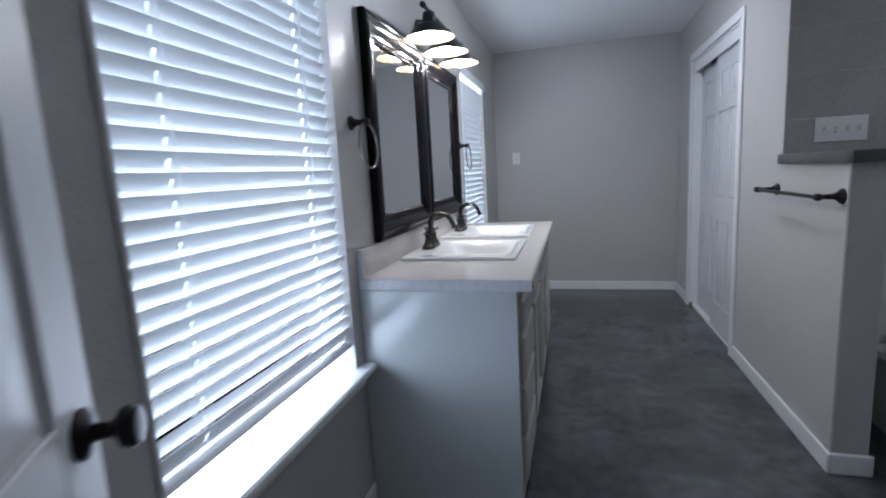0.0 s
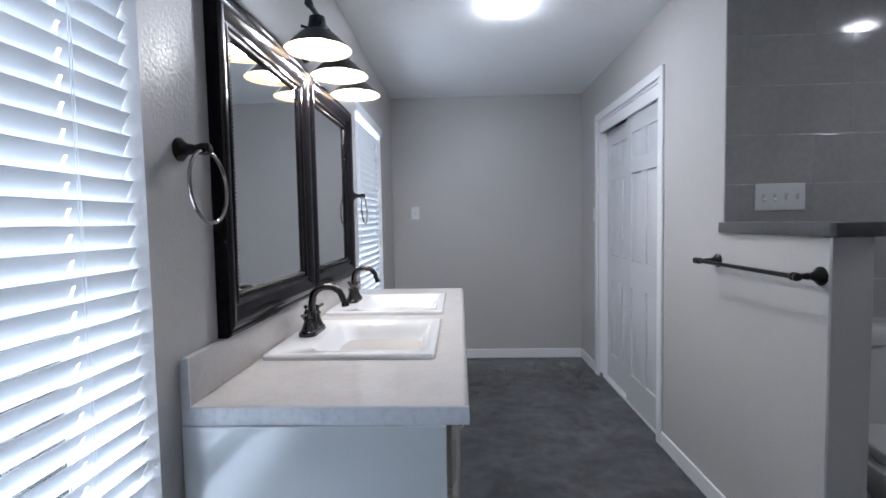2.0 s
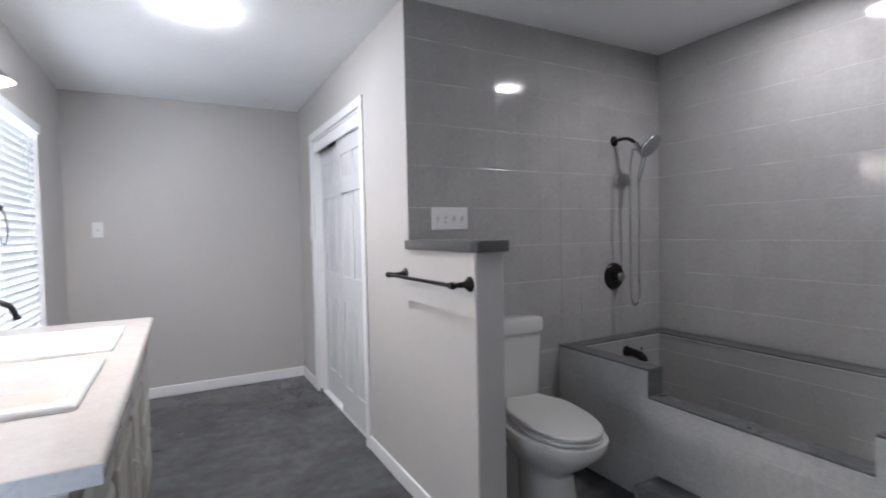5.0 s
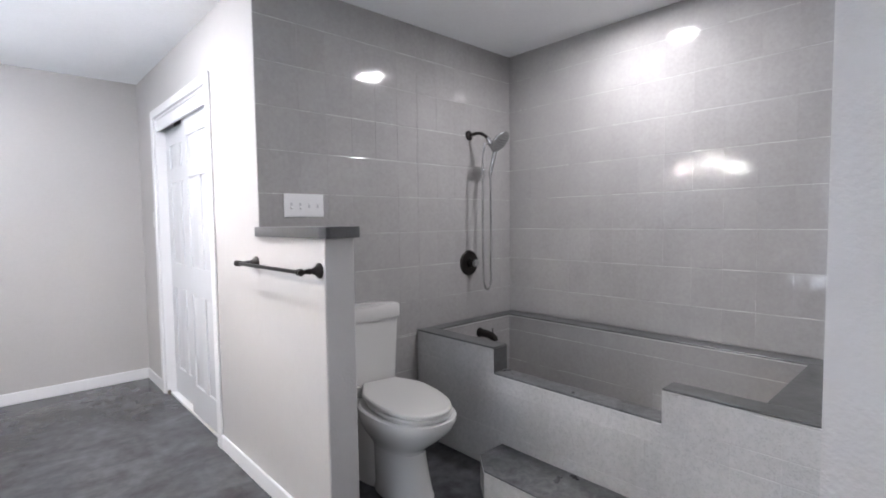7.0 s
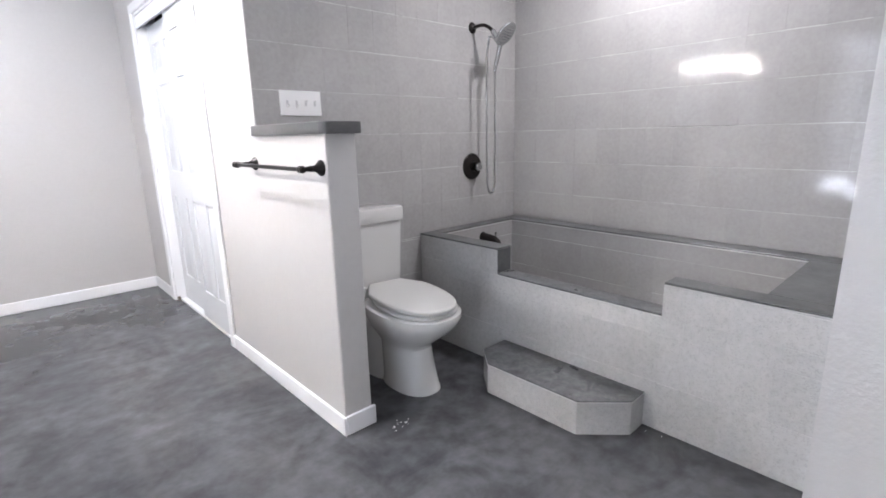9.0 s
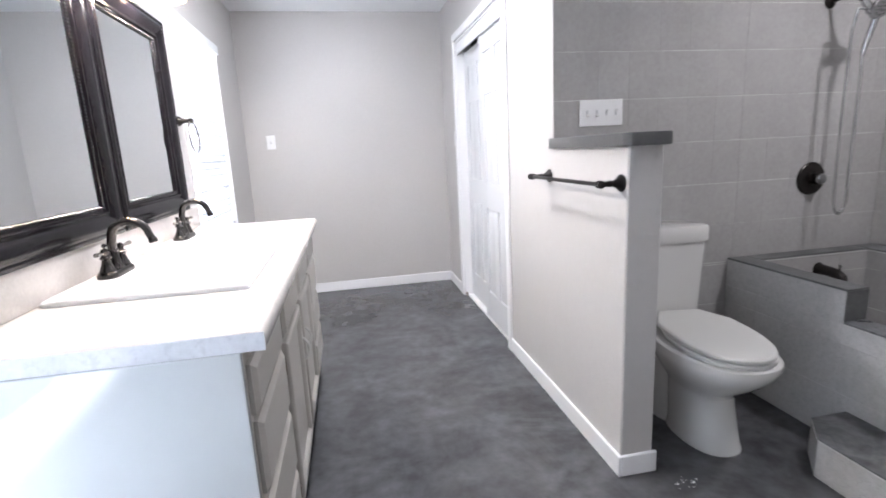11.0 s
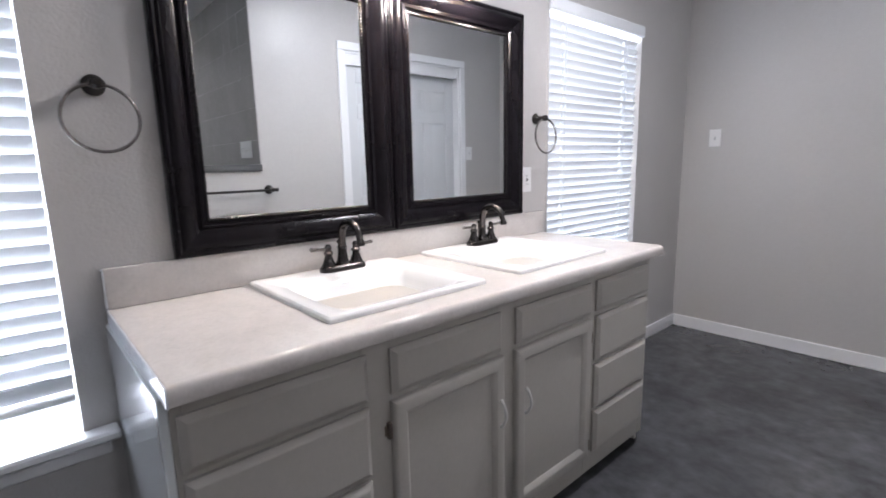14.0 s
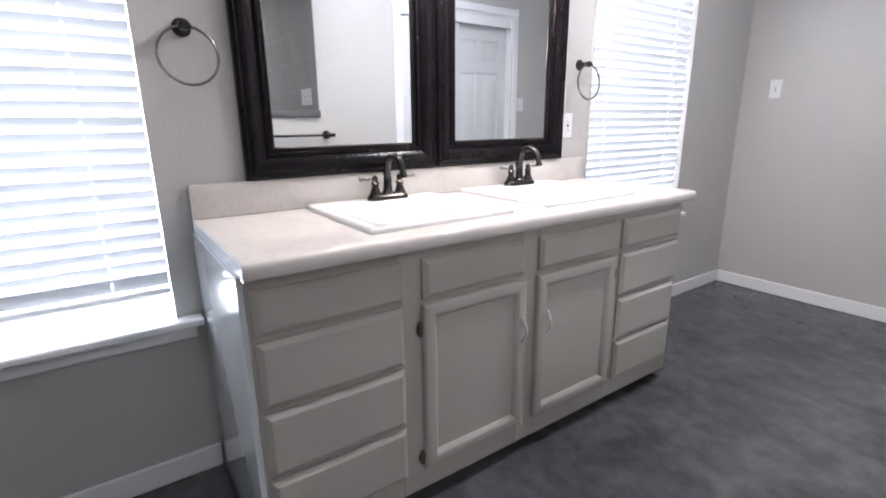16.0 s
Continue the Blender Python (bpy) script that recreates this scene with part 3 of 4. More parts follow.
def countertop():
    c = thing("countertop", (-0.40, (VY0 + VY1) / 2, CT - 0.04), "beige speckled laminate vanity countertop with rounded front edge", "countertop")
    y0, y1, xf = 1.632, 3.458, -0.093
    prof = [(XW + 0.0, CT - 0.038), (xf - 0.002, CT - 0.038), (xf, CT - 0.034)]
    prof += [(xf - 0.016 + 0.016 * math.cos(radians(a)), CT - 0.016 + 0.016 * math.sin(radians(a))) for a in (0, 25, 50, 75, 90)]
    holes = [(1.985 + 0.04, 2.505 - 0.04), (2.655 + 0.04, 3.175 - 0.04)]
    hx0, hx1 = -0.575, -0.215
    low = CT - 0.038
    ring = [(XW, low), (hx0, low), (hx1, low)] + prof[1:] + [(hx1, CT), (hx0, CT), (XW, CT)]
    n = len(ring)
    ys = [y0] + [v for h in holes for v in h] + [y1]
    bm = bmesh.new()
    rows = [[bm.verts.new((x, y, z)) for x, z in ring] for y in ys]
    for k in range(len(ys) - 1):
        cut = k % 2 == 1
        for i in range(n):
            if not (cut and i in (1, n - 3)):
                bm.faces.new((rows[k][i], rows[k][(i + 1) % n], rows[k + 1][(i + 1) % n], rows[k + 1][i]))
        if cut:
            for a, b in ((1, n - 2), (2, n - 3)):
                bm.faces.new((rows[k][a], rows[k][b], rows[k + 1][b], rows[k + 1][a]))
            for r in (rows[k], rows[k + 1]):
                bm.faces.new((r[1], r[2], r[n - 3], r[n - 2]))
    bm.faces.new(rows[0])
    bm.faces.new(rows[-1])
    bmesh.ops.recalc_face_normals(bm, faces=bm.faces)
    part("top", bm, "counter", c)
    bs = bmesh.new()
    box(bs, XW + 0.0005, XW + 0.021, y0, y1, CT + 0.0005, CT + 0.109, bevel=0.005, segments=2)
    part("backsplash", bs, "counter", c, "beige laminate backsplash")
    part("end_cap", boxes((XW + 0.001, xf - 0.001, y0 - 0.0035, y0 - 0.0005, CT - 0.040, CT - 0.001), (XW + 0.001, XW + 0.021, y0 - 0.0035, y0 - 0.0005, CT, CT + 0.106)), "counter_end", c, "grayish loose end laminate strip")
    return c


countertop()


def sink(y0, label):
    x0, x1, y1, z = -0.690, -0.186, y0 + 0.52, CT
    cx, cy = (x0 + x1) / 2, (y0 + y1) / 2
    s = thing("sink", (cx, cy, CT), label, "sink", "vanity sinks")
    bx, hx, hy = -0.395, 0.170, 0.205
    rings = [rounded(cx, cy, 0.252, 0.260, 0.012, z + 0.0005), rounded(cx, cy, 0.252, 0.260, 0.012, z + 0.010), rounded(cx, cy, 0.248, 0.256, 0.011, z + 0.0145),
             rounded(cx, cy, 0.238, 0.246, 0.010, z + 0.0155),
             rounded(bx, cy, hx + 0.008, hy + 0.008, 0.05, z + 0.0145), rounded(bx, cy, hx, hy, 0.05, z + 0.009), rounded(bx, cy, hx - 0.02, hy - 0.02, 0.05, z - 0.02),
             rounded(bx, cy, hx - 0.05, hy - 0.05, 0.06, z - 0.085), rounded(bx, cy, hx - 0.085, hy - 0.085, 0.06, z - 0.108), rounded(bx, cy, 0.024, 0.024, 0.02, z - 0.116)]
    part("basin", loft(rings, cap_low=False), "porcelain", s)
    part("drain", lathe([(0.022, 0), (0.022, 0.003), (0.014, 0.004), (0.0, 0.002)], 20, Matrix.Translation((bx, cy, z - 0.1155))), "chrome", s, "chrome drain")
    return s


sink(1.985, "white square drop-in sink on a beige counter")
sink(2.655, "white square drop-in sink beside a window")


def faucet(x, y, z):
    f = thing("faucet", (x, y, z), "dark bronze centerset faucet with two lever handles", "faucet", "vanity faucets")
    rings = [rounded(x, y, hx, hy, min(hx, hy) * 0.95, z + h) for hx, hy, h in ((0.030, 0.082, 0.0), (0.030, 0.082, 0.010), (0.027, 0.078, 0.016), (0.023, 0.072, 0.019))]
    part("base", loft(rings), "faucet", f)
    part("spout_base", lathe([(0.024, 0.016), (0.024, 0.024), (0.019, 0.030), (0.016, 0.05), (0.0145, 0.07), (0.017, 0.074), (0.0145, 0.078)], 20, Matrix.Translation((x, y, z))), "faucet", f)
    pts = [(x, y, z + 0.05), (x, y, z + 0.095), (x + 0.004, y, z + 0.115)]
    pts += [(x + 0.056 - 0.052 * math.cos(radians(a)), y, z + 0.118 + 0.042 * math.sin(radians(a))) for a in range(15, 166, 15)]
    pts += [(x + 0.112, y, z + 0.112), (x + 0.118, y, z + 0.098)]
    n = len(pts)
    part("spout", tube(pts, [0.0135 - 0.003 * k / n for k in range(n)], 14), "faucet", f)
    part("spout_tip", lathe([(0.0125, 0), (0.0135, 0.008), (0.011, 0.016)], 16, pose(x + 0.1195, y, z + 0.090, 0, -12, 0)), "faucet", f)
    part("lift_rod", tube([(x - 0.022, y, z + 0.015), (x - 0.022, y, z + 0.085)], 0.0025, 8), "faucet", f)
    part("lift_knob", lathe([(0.0, 0.0), (0.006, 0.002), (0.0075, 0.007), (0.005, 0.012), (0.0, 0.014)], 12, Matrix.Translation((x - 0.022, y, z + 0.083))), "faucet", f)
    for s in (-1, 1):
        yy = y + s * 0.051
        h = part("handle", lathe([(0.022, 0.014), (0.023, 0.02), (0.017, 0.034), (0.0125, 0.048), (0.012, 0.054), (0.016, 0.058), (0.016, 0.062), (0.010, 0.068), (0.010, 0.074), (0.012, 0.079), (0.007, 0.088), (0.0, 0.09)], 18, Matrix.Translation((x, yy, z))), "faucet", f)
        tip = (x + 0.004, yy + s * 0.062, z + 0.079)
        part("lever", tube([(x, yy, z + 0.074), (x + 0.002, yy + s * 0.02, z + 0.076), (x + 0.003, yy + s * 0.045, z + 0.078), tip, (tip[0], tip[1] + s * 0.004, tip[2])], [0.005, 0.0048, 0.0056, 0.0068, 0.003], 10), "ring", h, "lighter polished lever")
    return f


FA = faucet(-0.628, 2.278, CT + 0.015)
copy_thing(FA, pose(-0.628, 2.945, CT + 0.015))


# ---- framed mirrors ----
def framed_mirror(y0, y1, z0, z1, label, askew=0.0):
    m = thing("framed_mirror", (XW, (y0 + y1) / 2, z0), label, "mirror", "vanity mirrors")
    prof = [(0.0, 0.001), (0.0, 0.024), (0.004, 0.029), (0.010, 0.031), (0.016, 0.029), (0.020, 0.031), (0.034, 0.030), (0.050, 0.024), (0.062, 0.016), (0.066, 0.016), (0.069, 0.020), (0.074, 0.020), (0.078, 0.013), (0.088, 0.011), (0.092, 0.007), (0.092, 0.001)]
    prof = [(u * 1.12, h * 1.1) for u, h in prof]
    corners = [(y0, z0, 1, 1), (y1, z0, -1, 1), (y1, z1, -1, -1), (y0, z1, 1, -1)]
    for k in range(4):
        (ya, za, sa, ta), (yb, zb, sb, tb) = corners[k], corners[(k + 1) % 4]
        loops = [[(XW + h, ya + sa * u, za + ta * u) for u, h in prof], [(XW + h, yb + sb * u, zb + tb * u) for u, h in prof]]
        part("frame_rail", loft(loops), "frame", m, "glossy espresso moulded rail")
    e = 0.0985
    bm = bmesh.new()
    step = 0.0108
    for (ya, za), (yb, zb) in (((y0 + e, z0 + e), (y1 - e, z0 + e)), ((y0 + e, z1 - e), (y1 - e, z1 - e)), ((y0 + e, z0 + e), (y0 + e, z1 - e)), ((y1 - e, z0 + e), (y1 - e, z1 - e))):
        n = int(max(abs(yb - ya), abs(zb - za)) / step)
        for i in range(n + 1):
            c = Vector((XW + 0.0135, ya + (yb - ya) * i / n, za + (zb - za) * i / n))
            bmesh.ops.create_icosphere(bm, subdivisions=1, radius=0.0048, matrix=Matrix.Translation(c))
    ob = part("bead_trim", bm, "bead", m, "fine pewter beading")
    tagged(ob, kind="stuff")
    glass = boxes((-0.0015, 0.0015, y0 - y1 + 0.1005 + (y1 - y0) / 2, (y1 - y0) / 2 - 0.1005, z0 + 0.1005, z1 - 0.1005))
    glass.transform(pose(XW + 0.0046, (y0 + y1) / 2, 0, 0, 0, askew))
    part("mirror_glass", glass, "mirror", m, "clear mirror glass")


framed_mirror(1.800, 2.544, 0.998, 1.880, "wall mirror in a glossy espresso moulded frame, nearer the blinds", -0.42)
framed_mirror(2.547, 3.287, 0.998, 1.880, "wall mirror in a glossy espresso moulded frame above a sink", 0.12)


# ---- vanity light ----
def vanity_light():
    ys, x, rz = (2.283, 2.578, 2.873), -0.577, 1.868
    v = thing("vanity_light", (XW, ys[1], 1.985), "three-light dark metal bar with flared shades, lit", "vanity light")
    part("backplate", lathe([(0.0, 0.022), (0.045, 0.02), (0.058, 0.012), (0.06, 0.0)], 28, pose(XW, ys[1], 1.985, 0, 90, 0)), "iron", v)
    part("arm", tube([(XW + 0.01, ys[1], 1.985), (x, ys[1], 1.985)], 0.009, 12), "iron", v)
    part("bar", tube([(x, 2.205, 1.985), (x, 2.95, 1.985)], 0.009, 12), "iron", v)
    for y, s in ((2.205, 90), (2.95, -90)):
        part("finial", lathe([(0.0, -0.002), (0.011, 0.0), (0.013, 0.006), (0.010, 0.014), (0.013, 0.019), (0.0, 0.026)], 14, pose(x, y, 1.985, s, 0, 0)), "iron", v)
    for y in ys:
        sh = part("shade", lathe([(0.018, 0.112), (0.026, 0.110), (0.030, 0.085), (0.033, 0.066), (0.046, 0.060), (0.060, 0.052), (0.082, 0.030), (0.103, 0.010), (0.113, 0.0)], 32, Matrix.Translation((x, y, rz))), "iron", v, "dark metal flared shade")
        part("shade_lining", lathe([(0.0, 0.056), (0.044, 0.055), (0.059, 0.048), (0.081, 0.0265), (0.102, 0.0065), (0.1125, -0.0005)], 32, Matrix.Translation((x, y, rz))), "shade_in", sh, "cream enamel shade lining")
        part("bulb", lathe([(0.0, -0.016), (0.018, -0.012), (0.029, 0.002), (0.030, 0.014), (0.024, 0.034), (0.015, 0.052)], 18, Matrix.Translation((x, y, rz))), "bulb", sh, "lit warm bulb")
        for a in (60, 180, 300):
            c, sn = math.cos(radians(a)), math.sin(radians(a))
            part("thumb_screw", tube([(x + 0.030 * c, y + 0.030 * sn, rz + 0.076), (x + 0.050 * c, y + 0.050 * sn, rz + 0.082), (x + 0.054 * c, y + 0.054 * sn, rz + 0.083)], [0.004, 0.004, 0.007], 8), "iron", sh)


vanity_light()


def ceiling_light(x, y, label, lit="dome"):
    c = thing("ceiling_light", (x, y, H), label, "ceiling light", "flush ceiling lights")
    m = Matrix.Translation((x, y, H))
    part("canopy", lathe([(0.088, -0.0005), (0.088, -0.006), (0.082, -0.009), (0.067, -0.009)], 40, m), "trim", c)
    part("diffuser", lathe([(0.067, -0.0085), (0.066, -0.015), (0.058, -0.022), (0.036, -0.026), (0.0, -0.0275)], 40, m), lit, c, "lit frosted dome")


ceiling_light(0.16, 3.25, "round white flush ceiling light, lit, over the vanity aisle")
# Added out of view, to brighten the open entry door and the alcove.
ceiling_light(0.0, -1.25, "unseen round ceiling light added in the entry hall as fill", "hall_fill_dome")


def alcove_light():
    c = thing("recessed_light", (2.33, 1.72, H), "small round recessed ceiling light over the tub, lit", "ceiling light")
    m = Matrix.Translation((2.33, 1.72, H))
    part("trim_ring", lathe([(0.095, -0.0005), (0.093, -0.008), (0.075, -0.010), (0.072, -0.004)], 36, m), "trim", c)
    part("lens", lathe([(0.0735, -0.004), (0.05, -0.006), (0.0, -0.007)], 36, m), "disc", c, "lit frosted lens")


alcove_light()


# ---- towel ring, towel bar, plates ----
def towel_ring(y, z, label):
    r = thing("towel_ring", (XW, y, z), label, "towel ring", "towel rings")
    part("post", lathe([(0.026, 0.0), (0.026, 0.005), (0.021, 0.010), (0.013, 0.020), (0.010, 0.040), (0.014, 0.050), (0.014, 0.064), (0.009, 0.071), (0.0, 0.073)], 24, pose(XW, y, z, 0, 90, 0)), "bronze", r)
    rad, cx = 0.079, XW + 0.060
    pts = [(cx + 0.004 * (1 - math.cos(a)), y + rad * math.sin(a), z - rad - 0.004 + rad * math.cos(a)) for a in (2 * math.pi * k / 48 for k in range(48))]
    part("ring", tube(pts, 0.0040, 10, loop=True), "ring", r, "brushed ring")
    part("ring_eye", tube([(cx, y - 0.016, z - 0.004), (cx, y + 0.016, z - 0.004)], [0.008, 0.008], 12), "bronze", r)
    return r


TR = towel_ring(1.670, 1.450, "dark bronze towel ring on the wall between blinds and mirror")
tr = copy_thing(TR, pose(XW, 3.412, 1.438))
tagged(tr, "dark bronze towel ring on the wall beside a lowered blind")


def towel_bar():
    z, x = 1.090, XE - 0.084
    b = thing("towel_bar", (XE, 2.40, z), "oil-rubbed bronze towel bar on the half wall", "towel bar")
    part("bar", tube([(x, 2.140, z), (x, 2.766, z)], 0.008, 12), "bronze", b)
    for y in (2.150, 2.750):
        p = part("post", lathe([(0.030, 0.0), (0.030, 0.005), (0.026, 0.010), (0.015, 0.022), (0.010, 0.036), (0.012, 0.042), (0.010, 0.050), (0.009, 0.066), (0.013, 0.074), (0.014, 0.086), (0.010, 0.094), (0.0, 0.097)], 22, pose(XE, y, z, 0, -90, 0)), "bronze", b)
    for y, s in ((2.140, 1), (2.766, -1)):
        part("finial", lathe([(0.009, -0.006), (0.012, 0.0), (0.014, 0.008), (0.010, 0.016), (0.0, 0.019)], 16, pose(x, y, z, 90 * s, 0, 0)), "bronze", b)


towel_bar()


def plate(name, label, category, at, w, h, toggles, normal):
    """A wall plate in the plane facing normal ('+x', '-x' or '-y'); toggles along its width."""
    turn = {"+x": pose(*at, 0, 0, 90), "-x": pose(*at, 0, 0, -90), "-y": pose(*at)}[normal]
    p = thing(name, (0, 0, 0), label, category)
    bm = bmesh.new()
    loft([[(x, -d, z) for x, z in ((-w / 2 + i, -h / 2 + i), (w / 2 - i, -h / 2 + i), (w / 2 - i, h / 2 - i), (-w / 2 + i, h / 2 - i))] for i, d in ((0, 0.0), (0, 0.003), (0.002, 0.0055), (0.006, 0.0065))], bm)
    part("cover", bm, "plastic", p)
    for kind, u in toggles:
        if kind == "up" or kind == "down":
            s = 1 if kind == "up" else -1
            part("toggle", loft([[(u - 0.004, -0.006, s * a - 0.007), (u + 0.004, -0.006, s * a - 0.007), (u + 0.004, -0.006 - q, s * a + 0.0), (u - 0.004, -0.006 - q, s * a + 0.0)] for a, q in ((0.004, 0.001), (0.013, 0.014))]), "porcelain", p)
            # Gray slot piece, put in for the shadow round each toggle.
            part("toggle_collar", boxes((u - 0.0055, u + 0.0055, -0.0070, -0.0060, -0.012, 0.012)), "track", p, "toggle slot, gray for the shade round the toggle")
            for zz in (-0.030, 0.030):
                part("screw", lathe([(0.0032, 0), (0.0028, 0.001), (0, 0.0014)], 10, pose(u, -0.0063, zz, 90, 0, 0)), "plastic", p)
        if kind == "outlet":
            part("insert", boxes((u - 0.017, u + 0.017, -0.0085, -0.006, -0.033, 0.033), bevel=0.001), "plastic", p)
            for zz in (-0.019, 0.019):
                part("slot", boxes((u - 0.007, u - 0.005, -0.0091, -0.0082, zz - 0.005, zz + 0.005), (u + 0.005, u + 0.007, -0.0091, -0.0082, zz - 0.004, zz + 0.004)), "dark", p)
            part("button", boxes((u - 0.006, u + 0.006, -0.0095, -0.0082, -0.006, 0.006)), "dark", p)
    p.matrix_basis = turn
    return p


plate("light_switch", "white single toggle switch plate on a greige wall", "switch", (-0.513, YN, 1.362), 0.072, 0.116, [("up", 0)], "-y")
plate("switch_plate", "white four-gang toggle switch plate on gray tile", "switch", (1.2335, YT - 0.0075, 1.357), 0.207, 0.113, [("down", -0.069), ("down", -0.023), ("up", 0.023), ("up", 0.069)], "-y")
plate("outlet", "white outlet plate beside a mirror", "outlet", (XW, 3.343, 1.153), 0.072, 0.118, [("outlet", 0)], "+x")
plate("light_switch", "white single toggle switch plate beside closet casing", "switch", (XE, 4.672, 1.315), 0.072, 0.116, [("up", 0)], "-x")


# ---- toilet ----
def toilet():
    cx = 1.462
    t_ = thing("toilet", (cx, 2.35, 0), "white two-piece toilet with closed lid beside the half wall", "toilet")

    def oval(y_front, y_back, hw, z, n=36, square=2.3):
        yc, hy = (y_front + y_back) / 2, (y_back - y_front) / 2
        pts = []
        for k in range(n):
            a = 2 * math.pi * k / n
            c, s = math.cos(a), math.sin(a)
            e = 2 / square
            pts.append((cx + hw * math.copysign(abs(c) ** e, c), yc + hy * math.copysign(abs(s) ** e, s), z))
        return pts

    def foot(dx, *rows):
        return [[(x + dx * max(0.0, 1 - z / 0.28), y, z) for x, y, z in oval(*r)] for r in rows]

    part("pedestal", loft(foot(0.018, (2.100, 2.44, 0.110, 0.0), (2.100, 2.44, 0.110, 0.010), (2.108, 2.43, 0.104, 0.03), (2.118, 2.43, 0.099, 0.10), (2.130, 2.43, 0.094, 0.19), (2.132, 2.43, 0.094, 0.225),
                               (2.120, 2.44, 0.103, 0.243), (2.096, 2.455, 0.112, 0.262), (2.058, 2.47, 0.132, 0.290), (2.014, 2.485, 0.155, 0.325), (1.975, 2.49, 0.175, 0.366), (1.959, 2.49, 0.184, 0.400), (1.960, 2.488, 0.183, 0.418), (1.972, 2.478, 0.173, 0.425))), "toilet", t_)
    part("trapway", loft([oval(2.36, 2.69, 0.085, 0.0, square=3), oval(2.36, 2.69, 0.085, 0.02, square=3), oval(2.38, 2.69, 0.075, 0.15, square=3), oval(2.38, 2.69, 0.095, 0.33, square=3), oval(2.36, 2.69, 0.17, 0.37, square=4), oval(2.36, 2.69, 0.17, 0.40, square=4)]), "toilet", t_)
    twist = Matrix.Translation((cx + 0.010, 2.22, 0)) @ Matrix.Rotation(radians(-9), 4, "Z") @ Matrix.Translation((-cx, -2.22, 0))

    def turned(ring):
        return [tuple(twist @ Vector(p)) for p in ring]

    part("seat_ring", loft([turned(oval(y0, y1, w, z)) for y0, y1, w, z in ((1.985, 2.455, 0.150, 0.4245), (1.983, 2.456, 0.152, 0.4275), (1.966, 2.468, 0.165, 0.430), (1.965, 2.468, 0.166, 0.441), (1.972, 2.462, 0.161, 0.446))]), "seat", t_)

    def lid_ring(inset, z):
        out = []
        for x, y, z_ in oval(1.962 + inset, 2.57 - inset, 0.166 - inset, z, n=64):
            y = min(y, 2.510 - inset)
            f = max(0.0, (y - 2.36) / 0.15)
            half = 0.166 - 0.076 * f - inset
            out.append((cx + max(-half, min(half, x - cx)), y, z_))
        return turned(out)

    part("lid", loft([lid_ring(0.016, 0.446), lid_ring(0.014, 0.4495), lid_ring(0.001, 0.4515), lid_ring(0.0, 0.456), lid_ring(0.001, 0.464), lid_ring(0.007, 0.469), lid_ring(0.03, 0.472)]), "seat", t_, "closed off-white lid, slightly askew")
    for s in (-1, 1):
        part("lid_hinge", boxes((cx + s * 0.07 - 0.014, cx + s * 0.07 + 0.014, 2.498, 2.516, 0.405, 0.462), bevel=0.004), "seat", t_)
    part("tank", loft([rounded(cx, 2.613, 0.175, 0.086, 0.03, 0.400), rounded(cx, 2.612, 0.185, 0.089, 0.03, 0.44), rounded(cx, 2.609, 0.199, 0.094, 0.03, 0.775)]), "toilet", t_)
    part("tank_lid", loft([rounded(cx, 2.607, 0.206, 0.100, 0.03, 0.776), rounded(cx, 2.607, 0.208, 0.102, 0.03, 0.785), rounded(cx, 2.607, 0.208, 0.102, 0.03, 0.832), rounded(cx, 2.607, 0.203, 0.097, 0.03, 0.844), rounded(cx, 2.607, 0.185, 0.080, 0.03, 0.848)]), "toilet", t_)
    part("flush_button", lathe([(0.028, 0.0), (0.028, 0.003), (0.022, 0.006), (0.020, 0.0045), (0.0, 0.0055)], 24, Matrix.Translation((cx - 0.045, 2.607, 0.848))), "chrome", t_, "chrome flush button")


toilet()


# ---- tub ----
TX, TZ, NZ, RT = 1.937, 0.630, 0.500, 0.009
NY0, NY1 = 1.258, 2.102
IX0, IX1, IY0, IY1 = 2.042, 2.690, 0.945, 2.622
tub = thing("bathtub", ((TX + XB) / 2, (YA + YT) / 2, 0), "built-in tiled tub with gray rim and a notched front", "bathtub")
g = 0.004


def tub_body():
    bm = bmesh.new()
    x0, z1 = TX + g, TZ - RT
    box(bm, x0, IX0 - g, YA + 0.001, NY0 - g, 0, z1)
    box(bm, x0, IX0 - g, NY0 - g, NY1 + g, 0, NZ - RT)
    box(bm, x0, IX0 - g, NY1 + g, YT - 0.002, 0, z1)
    box(bm, IX1 + g, XB - 0.002, YA + 0.001, YT - 0.002, 0, z1)
    box(bm, IX0 - g, IX1 + g, YA + 0.001, IY0 - g, 0, z1)
    box(bm, IX0 - g, IX1 + g, IY1 + g, YT - 0.002, 0, z1)
    box(bm, IX0 - g, IX1 + g, IY0 - g, IY1 + g, 0, 0.11)
    return bm


part("tub_body", tub_body(), "grout", tub)
part("rim", boxes((TX, IX0, YA + 0.001, NY0, TZ - RT, TZ), bevel=0.0025), "epoxy", tub, "dark gray epoxy rim")
part("rim", boxes((TX, IX0, NY1, YT - 0.008, TZ - RT, TZ), bevel=0.0025), "epoxy", tub, "dark gray epoxy rim")
part("rim", boxes((IX1, XB - 0.008, YA + 0.001, YT - 0.008, TZ - RT, TZ), bevel=0.0025), "epoxy", tub, "dark gray epoxy rim")
part("rim", boxes((IX0 + 0.0005, IX1 - 0.0005, YA + 0.001, IY0, TZ - RT, TZ), bevel=0.0025), "epoxy", tub, "dark gray epoxy rim")
